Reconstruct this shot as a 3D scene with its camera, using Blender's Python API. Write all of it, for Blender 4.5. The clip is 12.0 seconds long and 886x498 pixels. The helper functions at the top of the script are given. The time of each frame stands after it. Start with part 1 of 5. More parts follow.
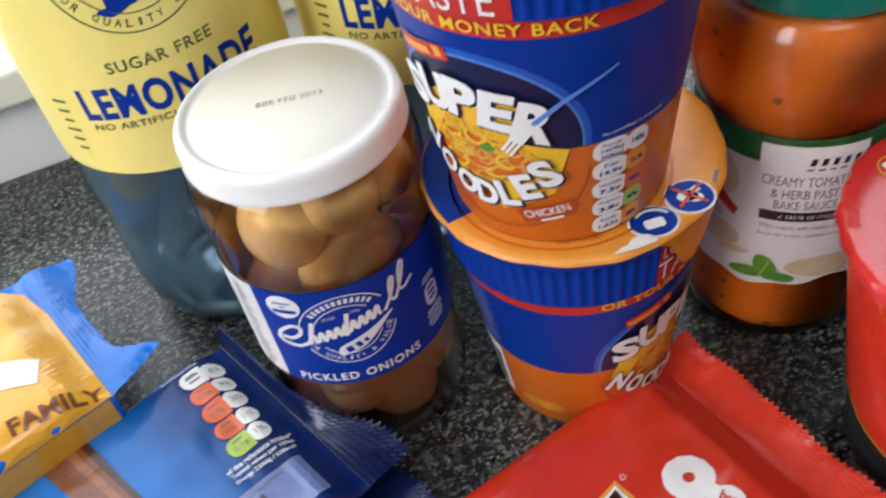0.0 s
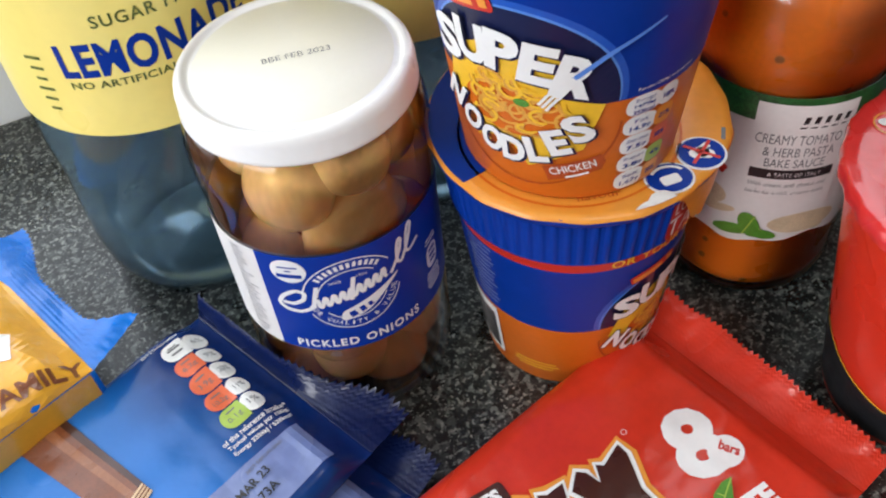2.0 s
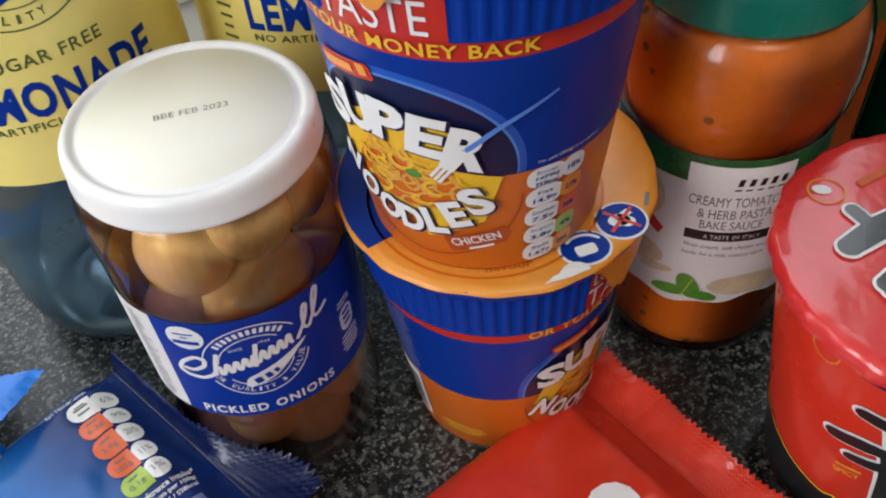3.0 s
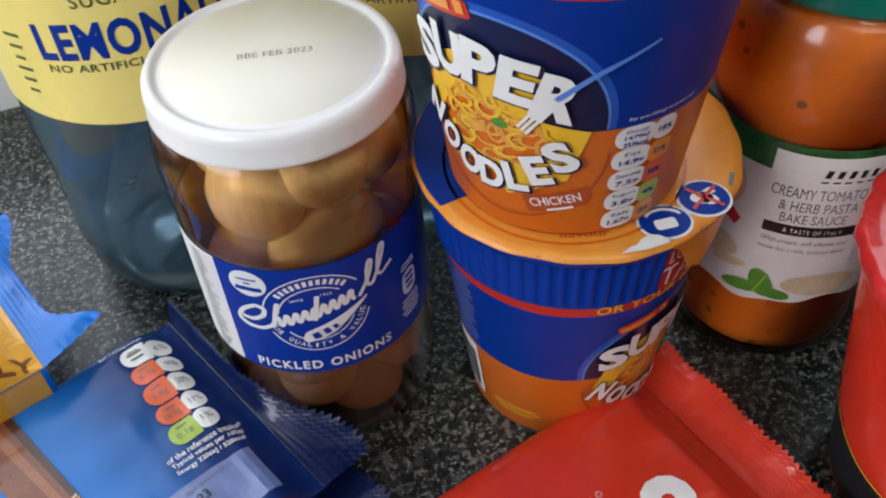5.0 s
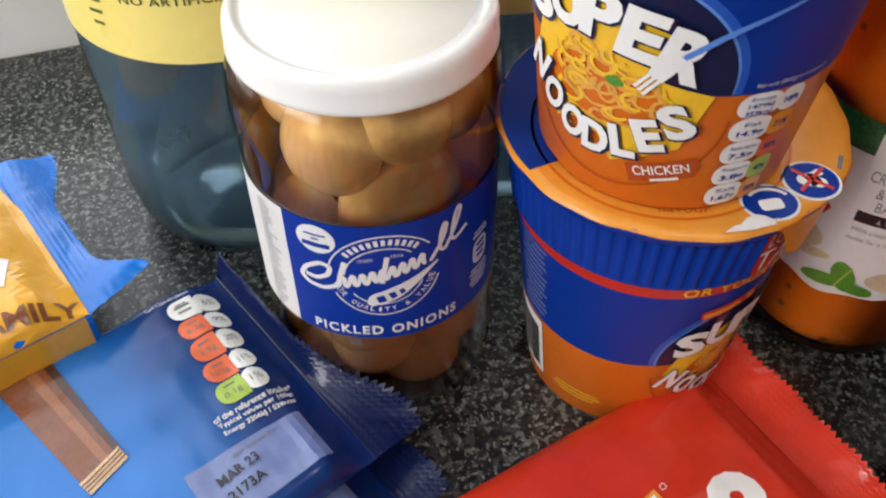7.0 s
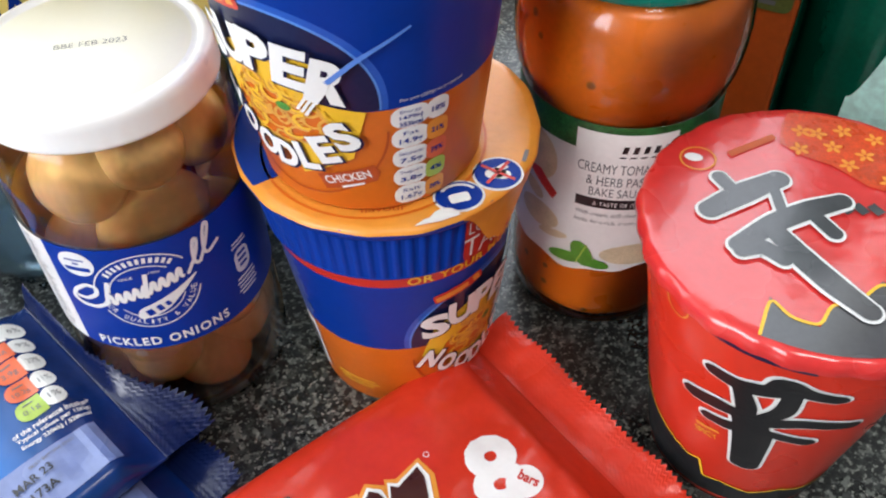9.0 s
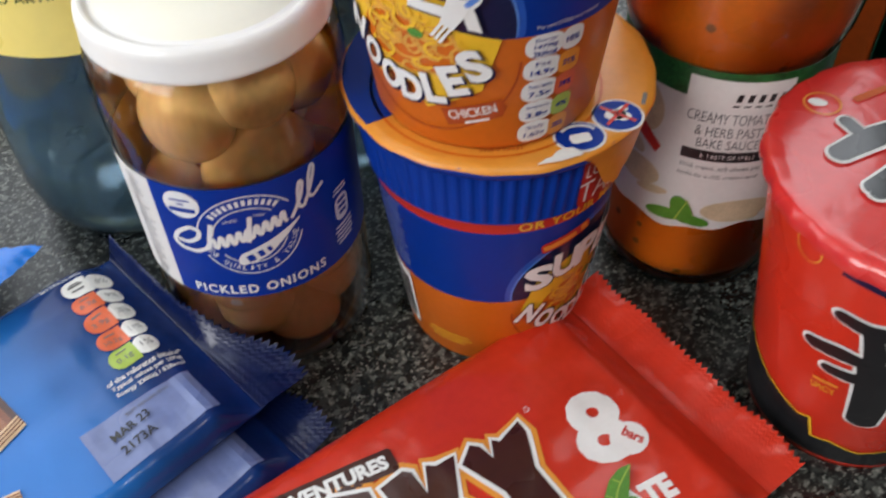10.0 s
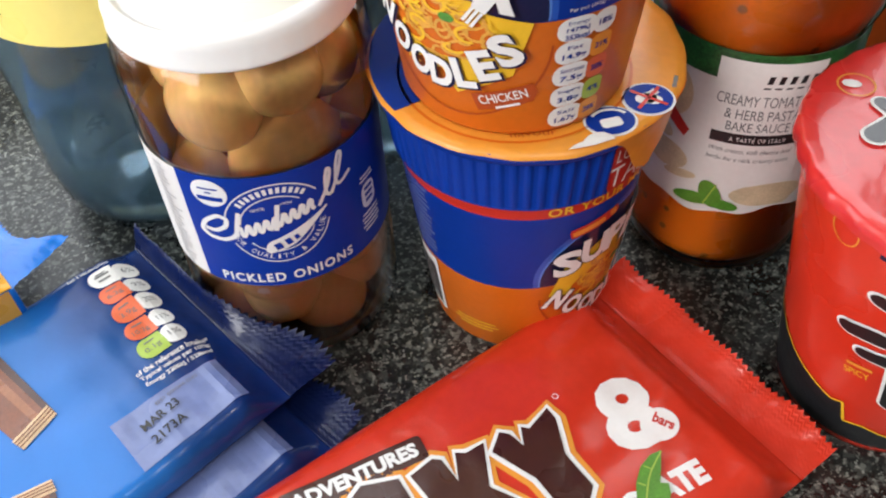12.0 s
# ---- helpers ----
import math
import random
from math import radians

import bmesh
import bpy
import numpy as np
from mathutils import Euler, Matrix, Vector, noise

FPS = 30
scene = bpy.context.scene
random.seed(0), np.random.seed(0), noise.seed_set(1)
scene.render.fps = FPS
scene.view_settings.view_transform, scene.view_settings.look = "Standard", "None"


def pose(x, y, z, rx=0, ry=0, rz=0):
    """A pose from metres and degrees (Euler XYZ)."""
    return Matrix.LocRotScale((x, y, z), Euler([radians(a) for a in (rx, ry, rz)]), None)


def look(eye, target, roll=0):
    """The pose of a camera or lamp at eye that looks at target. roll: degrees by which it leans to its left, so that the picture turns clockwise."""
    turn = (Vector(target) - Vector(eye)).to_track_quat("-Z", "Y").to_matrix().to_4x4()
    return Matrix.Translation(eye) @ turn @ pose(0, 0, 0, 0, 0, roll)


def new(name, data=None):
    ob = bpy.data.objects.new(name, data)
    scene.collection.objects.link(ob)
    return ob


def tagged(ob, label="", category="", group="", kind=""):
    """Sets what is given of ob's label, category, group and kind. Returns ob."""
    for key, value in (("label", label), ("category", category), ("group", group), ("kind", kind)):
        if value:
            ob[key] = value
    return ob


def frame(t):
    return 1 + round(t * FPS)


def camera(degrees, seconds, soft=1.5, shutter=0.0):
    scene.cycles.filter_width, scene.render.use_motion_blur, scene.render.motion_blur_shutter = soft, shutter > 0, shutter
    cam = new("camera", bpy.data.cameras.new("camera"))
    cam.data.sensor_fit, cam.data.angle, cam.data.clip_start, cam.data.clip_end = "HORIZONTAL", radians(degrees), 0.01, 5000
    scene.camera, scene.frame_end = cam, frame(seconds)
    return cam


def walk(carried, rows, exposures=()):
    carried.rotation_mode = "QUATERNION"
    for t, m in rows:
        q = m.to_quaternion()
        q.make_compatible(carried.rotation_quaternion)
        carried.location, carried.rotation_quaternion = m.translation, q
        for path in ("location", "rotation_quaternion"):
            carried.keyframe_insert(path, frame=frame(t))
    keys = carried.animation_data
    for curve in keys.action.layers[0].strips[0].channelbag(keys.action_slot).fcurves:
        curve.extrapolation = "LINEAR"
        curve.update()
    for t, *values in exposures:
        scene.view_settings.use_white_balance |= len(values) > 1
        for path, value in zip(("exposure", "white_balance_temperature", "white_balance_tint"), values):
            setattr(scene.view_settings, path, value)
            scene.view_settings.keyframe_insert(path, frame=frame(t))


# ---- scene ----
cam = camera(51.99, 12.0, 2.1, 0.5)
PATH = [
    (0, 0.03482, 0.02121, 0.28653, 43.490, 8.457, -6.754),
    (0.5, 0.03563, 0.03268, 0.29344, 43.635, 6.518, -8.161),
    (1, 0.03915, 0.05904, 0.28723, 43.114, 6.440, -8.246),
    (1.5, 0.00970, 0.02774, 0.28135, 42.500, 5.101, -10.849),
    (2, 0.00012, 0.02607, 0.28517, 41.298, 4.140, -12.011),
    (2.5, 0.02469, 0.03208, 0.28651, 42.114, 3.559, -11.638),
    (2.7, 0.02835, 0.04218, 0.28263, 41.994, 3.614, -11.602),
    (4.3, 0.03336, 0.03725, 0.28143, 43.247, 4.038, -8.655),
    (4.5, 0.03134, 0.03614, 0.28042, 43.036, 4.036, -8.337),
    (5, 0.02103, 0.03647, 0.26865, 43.424, 2.473, -5.997),
    (5.5, 0.02228, 0.04381, 0.26693, 43.647, 1.861, -5.180),
    (6, 0.02328, 0.04894, 0.25959, 43.105, 1.047, -3.835),
    (6.5, 0.02110, 0.05308, 0.25574, 42.701, 0.435, -3.119),
    (7, 0.00227, 0.04378, 0.25571, 42.489, 0.107, -2.814),
    (7.5, 0.00624, 0.03104, 0.26377, 42.571, -1.987, -12.124),
    (7.7, 0.02999, 0.02304, 0.28177, 42.504, 0.129, -15.678),
    (9.3, 0.05794, 0.01588, 0.27593, 42.864, 1.118, -8.435),
    (9.5, 0.04952, 0.01492, 0.27802, 42.898, 1.179, -8.419),
    (10, 0.02914, 0.01431, 0.26196, 42.695, 1.293, -7.840),
    (10.5, 0.02552, 0.01287, 0.25669, 42.348, 1.477, -7.099),
    (11, 0.02128, 0.01491, 0.25744, 42.212, 1.816, -7.159),
    (11.5, 0.02130, 0.01498, 0.25916, 42.374, 1.895, -7.460),
    (12, 0.02469, 0.01614, 0.26095, 41.839, 2.185, -7.648),
]
EXPOSURES = [(0, -0.30, 6350, 10), (0.5, -0.15, 6200, 10), (1, -0.40, 5800, 10), (1.5, -0.42, 6200, 10), (2, -0.24, 6400, 10), (2.5, -0.38, 6500, 10), (4.5, -0.60, 6150, 10), (5, -0.55, 6250, 10), (5.5, -0.37, 6250, 10), (6, -0.37, 6250, 10), (7, -0.30, 6750, 10), (7.5, 0.23, 6700, 10), (7.7, 0.19, 6650, 10), (9.3, 0.05, 6350, 10), (9.5, 0.01, 6350, 10), (10, -0.47, 6600, 10), (10.5, -0.23, 6800, 10), (11.5, -0.08, 6800, 10), (12, -0.05, 6700, 10)]
walk(cam, [(row[0], pose(*row[1:])) for row in PATH], EXPOSURES)

# ---- world and light ----
world = bpy.data.worlds.new("world")
scene.world = world
world.use_nodes = True
wn = world.node_tree.nodes
sky = wn.new("ShaderNodeTexSky")
sky.sky_type = "NISHITA"
sky.sun_disc = False
sky.sun_elevation, sky.sun_rotation = radians(35), radians(200)
world.node_tree.links.new(sky.outputs[0], wn["Background"].inputs[0])
wn["Background"].inputs[1].default_value = 0.1
ROOM = pose(0, 0, 0, 0, 0, 15.5)


def area_lamp(name, m, size_x, size_y, power, colour):
    data = bpy.data.lights.new(name, "AREA")
    data.shape, data.size, data.size_y, data.energy, data.color = "RECTANGLE", size_x, size_y, power, colour
    ob = new(name, data)
    ob.matrix_world = m
    return ob


# daylight through the wide window over the worktop, an added side fill lamp, and an unseen ceiling panel
area_lamp("window_light", ROOM @ pose(0.025, 0.505, 0.585, -90, 0, 0), 1.71, 1.05, 19, (0.90, 0.95, 1.0))
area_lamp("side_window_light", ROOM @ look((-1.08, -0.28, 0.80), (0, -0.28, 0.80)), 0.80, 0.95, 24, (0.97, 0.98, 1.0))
area_lamp("ceiling_light", ROOM @ look((0.10, -0.60, 1.42), (0.10, -0.60, 0)), 0.45, 0.45, 7.5, (1.0, 0.97, 0.93))


# ---- materials ----
def material(name, colour, rough=0.5, metal=0.0, vary=0.06, scale=60.0, bump=0.0, bump_scale=300.0, spec=0.5, coat=0.0, sss=0.0):
    """A principled surface with two scales of variation in tone, uneven gloss and a fine relief."""
    m = bpy.data.materials.new(name)
    m.use_nodes = True
    n, l = m.node_tree.nodes, m.node_tree.links
    b = n["Principled BSDF"]
    tc = n.new("ShaderNodeTexCoord")
    n1, n2 = n.new("ShaderNodeTexNoise"), n.new("ShaderNodeTexNoise")
    n1.inputs["Scale"].default_value, n2.inputs["Scale"].default_value = scale, scale * 9
    add = n.new("ShaderNodeMath")
    add.operation = "ADD"
    ramp = n.new("ShaderNodeMapRange")
    ramp.inputs[1].default_value, ramp.inputs[2].default_value = 0.6, 1.4
    ramp.inputs[3].default_value, ramp.inputs[4].default_value = 1 - vary, 1 + vary
    mul = n.new("ShaderNodeMixRGB")
    mul.blend_type = "MULTIPLY"
    mul.inputs[0].default_value = 1
    mul.inputs[1].default_value = (*colour, 1)
    gloss = n.new("ShaderNodeMapRange")
    gloss.inputs[1].default_value, gloss.inputs[2].default_value = 0.3, 0.7
    gloss.inputs[3].default_value, gloss.inputs[4].default_value = max(0.02, rough * 0.8), min(1, rough * 1.2)
    for t in (n1, n2):
        l.new(tc.outputs["Object"], t.inputs["Vector"])
    l.new(n1.outputs[0], add.inputs[0])
    l.new(n2.outputs[0], add.inputs[1])
    l.new(n1.outputs[0], gloss.inputs[0])
    l.new(gloss.outputs[0], b.inputs["Roughness"])
    l.new(add.outputs[0], ramp.inputs[0])
    l.new(ramp.outputs[0], mul.inputs[2])
    l.new(mul.outputs[0], b.inputs["Base Color"])
    b.inputs["Metallic"].default_value = metal
    b.inputs["Specular IOR Level"].default_value = spec
    b.inputs["Coat Weight"].default_value = coat
    b.inputs["Coat Roughness"].default_value = 0.1
    if sss:
        b.inputs["Subsurface Weight"].default_value = sss
        b.inputs["Subsurface Radius"].default_value = (0.004, 0.002, 0.001)
        b.inputs["Subsurface Scale"].default_value = 1.0
    if bump:
        n3, bp = n.new("ShaderNodeTexNoise"), n.new("ShaderNodeBump")
        n3.inputs["Scale"].default_value = bump_scale
        n3.inputs["Detail"].default_value = 4
        l.new(tc.outputs["Object"], n3.inputs["Vector"])
        l.new(n3.outputs[0], bp.inputs["Height"])
        bp.inputs["Strength"].default_value, bp.inputs["Distance"].default_value = bump, 0.002
        l.new(bp.outputs[0], b.inputs["Normal"])
        l.new(bp.outputs[0], b.inputs["Coat Normal"])
    return m


def granite_material():
    """Dark laminate with pale, mid-grey and black flecks of several sizes."""
    m = material("granite_laminate", (0.013, 0.0145, 0.014), 0.30, vary=0.3, scale=40, spec=0.42)
    n, l = m.node_tree.nodes, m.node_tree.links
    b = n["Principled BSDF"]
    tc = n.new("ShaderNodeTexCoord")
    base = b.inputs["Base Color"].links[0].from_socket
    flecks = ((200, 0.49, 0.58, (0.052, 0.057, 0.053), 0.85), (310, 0.54, 0.61, (0.14, 0.15, 0.135), 0.85), (600, 0.57, 0.64, (0.27, 0.28, 0.25), 0.8), (380, 0.55, 0.60, (0.006, 0.006, 0.006), 0.92))
    for k, (sc, lo, hi, colour, power) in enumerate(flecks):
        t, r, mix = n.new("ShaderNodeTexNoise"), n.new("ShaderNodeMapRange"), n.new("ShaderNodeMixRGB")
        t.inputs["Scale"].default_value, t.inputs["Detail"].default_value = sc, 2.5
        off = n.new("ShaderNodeVectorMath")
        off.inputs[1].default_value = (3.1 * k, 1.7 * k, 0.4 * k)
        l.new(tc.outputs["Object"], off.inputs[0])
        l.new(off.outputs[0], t.inputs["Vector"])
        r.inputs[1].default_value, r.inputs[2].default_value, r.inputs[4].default_value = lo, hi, power
        l.new(t.outputs[0], r.inputs[0])
        l.new(r.outputs[0], mix.inputs[0])
        l.new(base, mix.inputs[1])
        mix.inputs[2].default_value = (*colour, 1)
        base = mix.outputs[0]
    l.new(base, b.inputs["Base Color"])
    return m


def thin_glass(name, tint, gloss=1.0, rough=0.02, ior=1.45, murk=0.0, cloud=(0.5, 0.5, 0.5)):
    """A thin clear or tinted wall: light passes straight through, with a mirror gloss by the angle."""
    m = bpy.data.materials.new(name)
    m.use_nodes = True
    n, l = m.node_tree.nodes, m.node_tree.links
    n.remove(n["Principled BSDF"])
    tr, gl, mix, fr, mu = (n.new(k) for k in ("ShaderNodeBsdfTransparent", "ShaderNodeBsdfGlossy", "ShaderNodeMixShader", "ShaderNodeFresnel", "ShaderNodeMath"))
    tr.inputs[0].default_value = (*tint, 1)
    gl.inputs["Roughness"].default_value = rough
    fr.inputs[0].default_value = ior
    mu.operation = "MULTIPLY"
    mu.inputs[1].default_value = gloss
    l.new(fr.outputs[0], mu.inputs[0])
    l.new(mu.outputs[0], mix.inputs[0])
    body = tr.outputs[0]
    if murk:
        # a mottled diffuse tone stands in for the liquid's refraction and depth
        di, mk, nz, rg = (n.new(k) for k in ("ShaderNodeBsdfDiffuse", "ShaderNodeMixShader", "ShaderNodeTexNoise", "ShaderNodeMapRange"))
        di.inputs[0].default_value = (*cloud, 1)
        nz.inputs["Scale"].default_value = 45
        rg.inputs[3].default_value, rg.inputs[4].default_value = murk * 0.4, murk * 1.6
        l.new(nz.outputs[0], rg.inputs[0])
        l.new(rg.outputs[0], mk.inputs[0])
        l.new(body, mk.inputs[1])
        l.new(di.outputs[0], mk.inputs[2])
        body = mk.outputs[0]
    l.new(body, mix.inputs[1])
    l.new(gl.outputs[0], mix.inputs[2])
    l.new(mix.outputs[0], n["Material Output"].inputs[0])
    return m


def onion_material():
    """Pale pickled onion skin with fine stripes from root to tip."""
    m = material("pickled_onion", (1.0, 0.90, 0.76), 0.2, vary=0.10, scale=60, sss=0.3)
    n, l = m.node_tree.nodes, m.node_tree.links
    b = n["Principled BSDF"]
    tc, w, mix = n.new("ShaderNodeTexCoord"), n.new("ShaderNodeTexNoise"), n.new("ShaderNodeMixRGB")
    mp = n.new("ShaderNodeMapping")
    mp.inputs["Scale"].default_value = (1, 1, 0.06)
    l.new(tc.outputs["Object"], mp.inputs[0])
    l.new(mp.outputs[0], w.inputs["Vector"])
    w.inputs["Scale"].default_value = 520
    mix.blend_type = "MULTIPLY"
    mix.inputs[0].default_value = 0.3
    l.new(b.inputs["Base Color"].links[0].from_socket, mix.inputs[1])
    l.new(w.outputs[0], mix.inputs[2])
    gain = n.new("ShaderNodeMixRGB")
    gain.blend_type = "MULTIPLY"
    gain.inputs[0].default_value = 1
    gain.inputs[2].default_value = (1.15, 1.15, 1.15, 1)
    l.new(mix.outputs[0], gain.inputs[1])
    l.new(gain.outputs[0], b.inputs["Base Color"])
    return m


def sauce_material():
    m = material("tomato_cream_sauce", (0.82, 0.195, 0.012), 0.3, vary=0.1, scale=60, coat=0.0)
    n, l = m.node_tree.nodes, m.node_tree.links
    b = n["Principled BSDF"]
    tc, v, r, mix = (n.new(k) for k in ("ShaderNodeTexCoord", "ShaderNodeTexVoronoi", "ShaderNodeMapRange", "ShaderNodeMixRGB"))
    v.inputs["Scale"].default_value = 95
    l.new(tc.outputs["Object"], v.inputs["Vector"])
    r.inputs[1].default_value, r.inputs[2].default_value = 0.16, 0.11
    r.inputs[3].default_value, r.inputs[4].default_value = 0, 0.75
    l.new(v.outputs["Distance"], r.inputs[0])
    l.new(r.outputs[0], mix.inputs[0])
    l.new(b.inputs["Base Color"].links[0].from_socket, mix.inputs[1])
    mix.inputs[2].default_value = (0.12, 0.07, 0.015, 1)
    l.new(mix.outputs[0], b.inputs["Base Color"])
    return m


def fading_film(name, near, far, x0, x1):
    """Glossy crumpled film fading from one blue to another along the packet, part print, part reflected haze."""
    m = material(name, near, 0.24, vary=0.2, scale=24, bump=0.6, bump_scale=34, coat=0.10, spec=0.32)
    n, l = m.node_tree.nodes, m.node_tree.links
    b = n["Principled BSDF"]
    tc, sp, nz, ad, r, mix = (n.new(k) for k in ("ShaderNodeTexCoord", "ShaderNodeSeparateXYZ", "ShaderNodeTexNoise", "ShaderNodeMath", "ShaderNodeMapRange", "ShaderNodeMixRGB"))
    l.new(tc.outputs["Object"], sp.inputs[0])
    l.new(tc.outputs["Object"], nz.inputs["Vector"])
    nz.inputs["Scale"].default_value = 22
    ad.operation = "MULTIPLY_ADD"
    ad.inputs[1].default_value = 0.05
    l.new(nz.outputs[0], ad.inputs[0])
    l.new(sp.outputs[0], ad.inputs[2])
    r.interpolation_type = "SMOOTHSTEP"
    r.inputs[1].default_value, r.inputs[2].default_value = x0 + 0.025, x1 + 0.025
    l.new(ad.outputs[0], r.inputs[0])
    l.new(r.outputs[0], mix.inputs[0])
    l.new(b.inputs["Base Color"].links[0].from_socket, mix.inputs[1])
    mix.inputs[2].default_value = (*far, 1)
    l.new(mix.outputs[0], b.inputs["Base Color"])
    return m


GRANITE = granite_material()
# unseen walls and ceiling are greyed to bounce less light into the room
WALL = material("dim_wall_paint", (0.44, 0.44, 0.43), 0.6, vary=0.04, scale=3, bump=0.1)
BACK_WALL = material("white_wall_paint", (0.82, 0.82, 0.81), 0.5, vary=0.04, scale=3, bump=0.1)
FLOOR = material("floor_vinyl", (0.3, 0.27, 0.23), 0.5, vary=0.1, scale=6)
BLUE = material("blue_print", (0.002, 0.032, 0.27), 0.38, vary=0.06, coat=0.02, spec=0.14)
LABEL_BLUE = material("royal_blue_label", (0.003, 0.034, 0.30), 0.4, vary=0.05, coat=0.02, spec=0.14)
DEEP = material("dark_navy_print", (0.006, 0.01, 0.05), 0.38, vary=0.06, coat=0.08, spec=0.35)
ORANGE = material("orange_print", (0.64, 0.142, 0.010), 0.36, vary=0.06, coat=0.08, spec=0.4)
LID_ORANGE = material("orange_lid_film", (0.74, 0.29, 0.036), 0.34, vary=0.07, scale=40, bump=0.25, bump_scale=70)
TORN = material("torn_paper", (0.75, 0.74, 0.72), 0.8, vary=0.06, bump=0.3)
RED = material("red_print", (0.55, 0.03, 0.018), 0.36, vary=0.06, coat=0.08, spec=0.4)
RED_FILM = material("red_glossy_film", (0.58, 0.034, 0.014), 0.24, vary=0.08, scale=30, bump=0.45, bump_scale=38, coat=0.35, spec=0.45)
TOMATO = material("orange_red_print", (0.60, 0.060, 0.012), 0.3, vary=0.35, scale=150, coat=0.5)
RED_CARD = material("red_card_cup", (0.62, 0.030, 0.012), 0.3, vary=0.05, scale=30, coat=0.3)
RED_LID = material("red_foil_lid", (0.62, 0.03, 0.028), 0.26, vary=0.1, scale=30, bump=0.3, bump_scale=45, coat=0.9)
WHITE = material("cream_enamel", (0.86, 0.84, 0.73), 0.42, vary=0.012)
LID_SIDE = material("white_enamel", (0.84, 0.83, 0.82), 0.34, vary=0.015, coat=0.2)
PAPER = material("white_paper_label", (0.74, 0.72, 0.7), 0.5, vary=0.04)
INK = material("white_ink", (0.8, 0.8, 0.79), 0.45, vary=0.03)
GREY_INK = material("grey_ink", (0.16, 0.16, 0.17), 0.5, vary=0.1)
BLACK = material("black_ink", (0.012, 0.012, 0.014), 0.35, vary=0.1)
GREY_FOIL = material("dark_grey_print", (0.05, 0.05, 0.055), 0.25, vary=0.15, coat=0.5)
YELLOW = material("pale_yellow_sleeve", (0.92, 0.78, 0.23), 0.32, vary=0.03, scale=30, coat=0.15)
SUN = material("bright_yellow_print", (0.85, 0.5, 0.03), 0.35, vary=0.06)
NOODLE = material("golden_noodle_print", (0.72, 0.36, 0.06), 0.4, vary=0.25, scale=300)
GOLD = material("golden_yellow_film", (0.82, 0.4, 0.03), 0.3, vary=0.08, scale=30, bump=0.4, bump_scale=40, coat=0.3)
# the lighter far blue also holds haze reflected off the film
NAVY_FILM = fading_film("navy_glossy_film", (0.003, 0.020, 0.125), (0.018, 0.175, 0.58), -0.014, -0.066)
SEAL_FILM = material("dark_navy_film", (0.003, 0.009, 0.055), 0.26, vary=0.2, scale=30, bump=0.35, bump_scale=45, coat=0.1, spec=0.5)
BRIGHT_FILM = material("bright_blue_film", (0.002, 0.17, 0.70), 0.24, vary=0.12, scale=20, bump=0.6, bump_scale=44, coat=0.12, spec=0.45)
GLOW = material("mid_blue_print", (0.012, 0.085, 0.46), 0.36, vary=0.08)
HALO = material("halo_blue_print", (0.10, 0.25, 0.70), 0.35, vary=0.1)
RIBBON = material("burnt_orange_print", (0.42, 0.065, 0.010), 0.36, vary=0.08)
PALE_BLUE = material("pale_blue_print", (0.15, 0.20, 0.42), 0.3, vary=0.12, scale=30, coat=0.4)
CHOC = material("chocolate_print", (0.19, 0.055, 0.02), 0.3, vary=0.25, scale=120, coat=0.3)
DARK_CHOC = material("dark_chocolate_print", (0.05, 0.012, 0.006), 0.3, vary=0.15, coat=0.3)
WAFER_BROWN = material("light_chocolate_print", (0.30, 0.11, 0.045), 0.28, vary=0.2, scale=120, coat=0.3)
WAFER = material("wafer_print", (0.7, 0.5, 0.3), 0.4, vary=0.15, scale=300)
GREEN_LID = material("green_lid_enamel", (0.0, 0.16, 0.115), 0.28, vary=0.05, coat=0.3)
GREEN = material("green_print", (0.018, 0.10, 0.025), 0.35, vary=0.9, scale=120)
LEAF = material("leaf_green_print", (0.09, 0.27, 0.03), 0.35, vary=0.3, scale=150)
CREAM = material("cream_print", (0.62, 0.5, 0.33), 0.4, vary=0.2, scale=160)
TL_RED = material("coral_print", (0.7, 0.14, 0.06), 0.35, vary=0.05)
TL_AMBER = material("amber_print", (0.78, 0.3, 0.04), 0.35, vary=0.05)
TL_GREEN = material("lime_print", (0.36, 0.5, 0.08), 0.35, vary=0.05)
DARK_GREEN = material("dark_green_plastic", (0.0, 0.07, 0.04), 0.2, vary=0.2, coat=0.4)
MINT = material("mint_highlight_tone", (0.52, 0.80, 0.74), 0.25, vary=0.3, scale=30, coat=0.3)
OLIVE = material("olive_print", (0.1, 0.13, 0.03), 0.4, vary=0.3, scale=90)
CARTON = material("orange_red_card", (0.5, 0.09, 0.012), 0.35, vary=0.15, scale=30)
GLASS = thin_glass("jar_glass", (0.97, 0.98, 0.97))
BRINE = thin_glass("amber_brine", (1.0, 0.80, 0.54), gloss=0.1, murk=0.04, cloud=(0.72, 0.29, 0.05))
DEEP_BRINE = thin_glass("gap_tint_amber", (0.42, 0.15, 0.04), gloss=0.0)
PET = thin_glass("clear_plastic", (0.93, 0.96, 0.97), gloss=0.9, rough=0.06)
# blue-grey tone painted in for the dark refraction inside the clear bottle
WATER = thin_glass("clear_lemonade", (0.76, 0.86, 0.92), gloss=0.35, rough=0.12, murk=0.36, cloud=(0.20, 0.31, 0.37))
ONION = onion_material()
SAUCE = sauce_material()


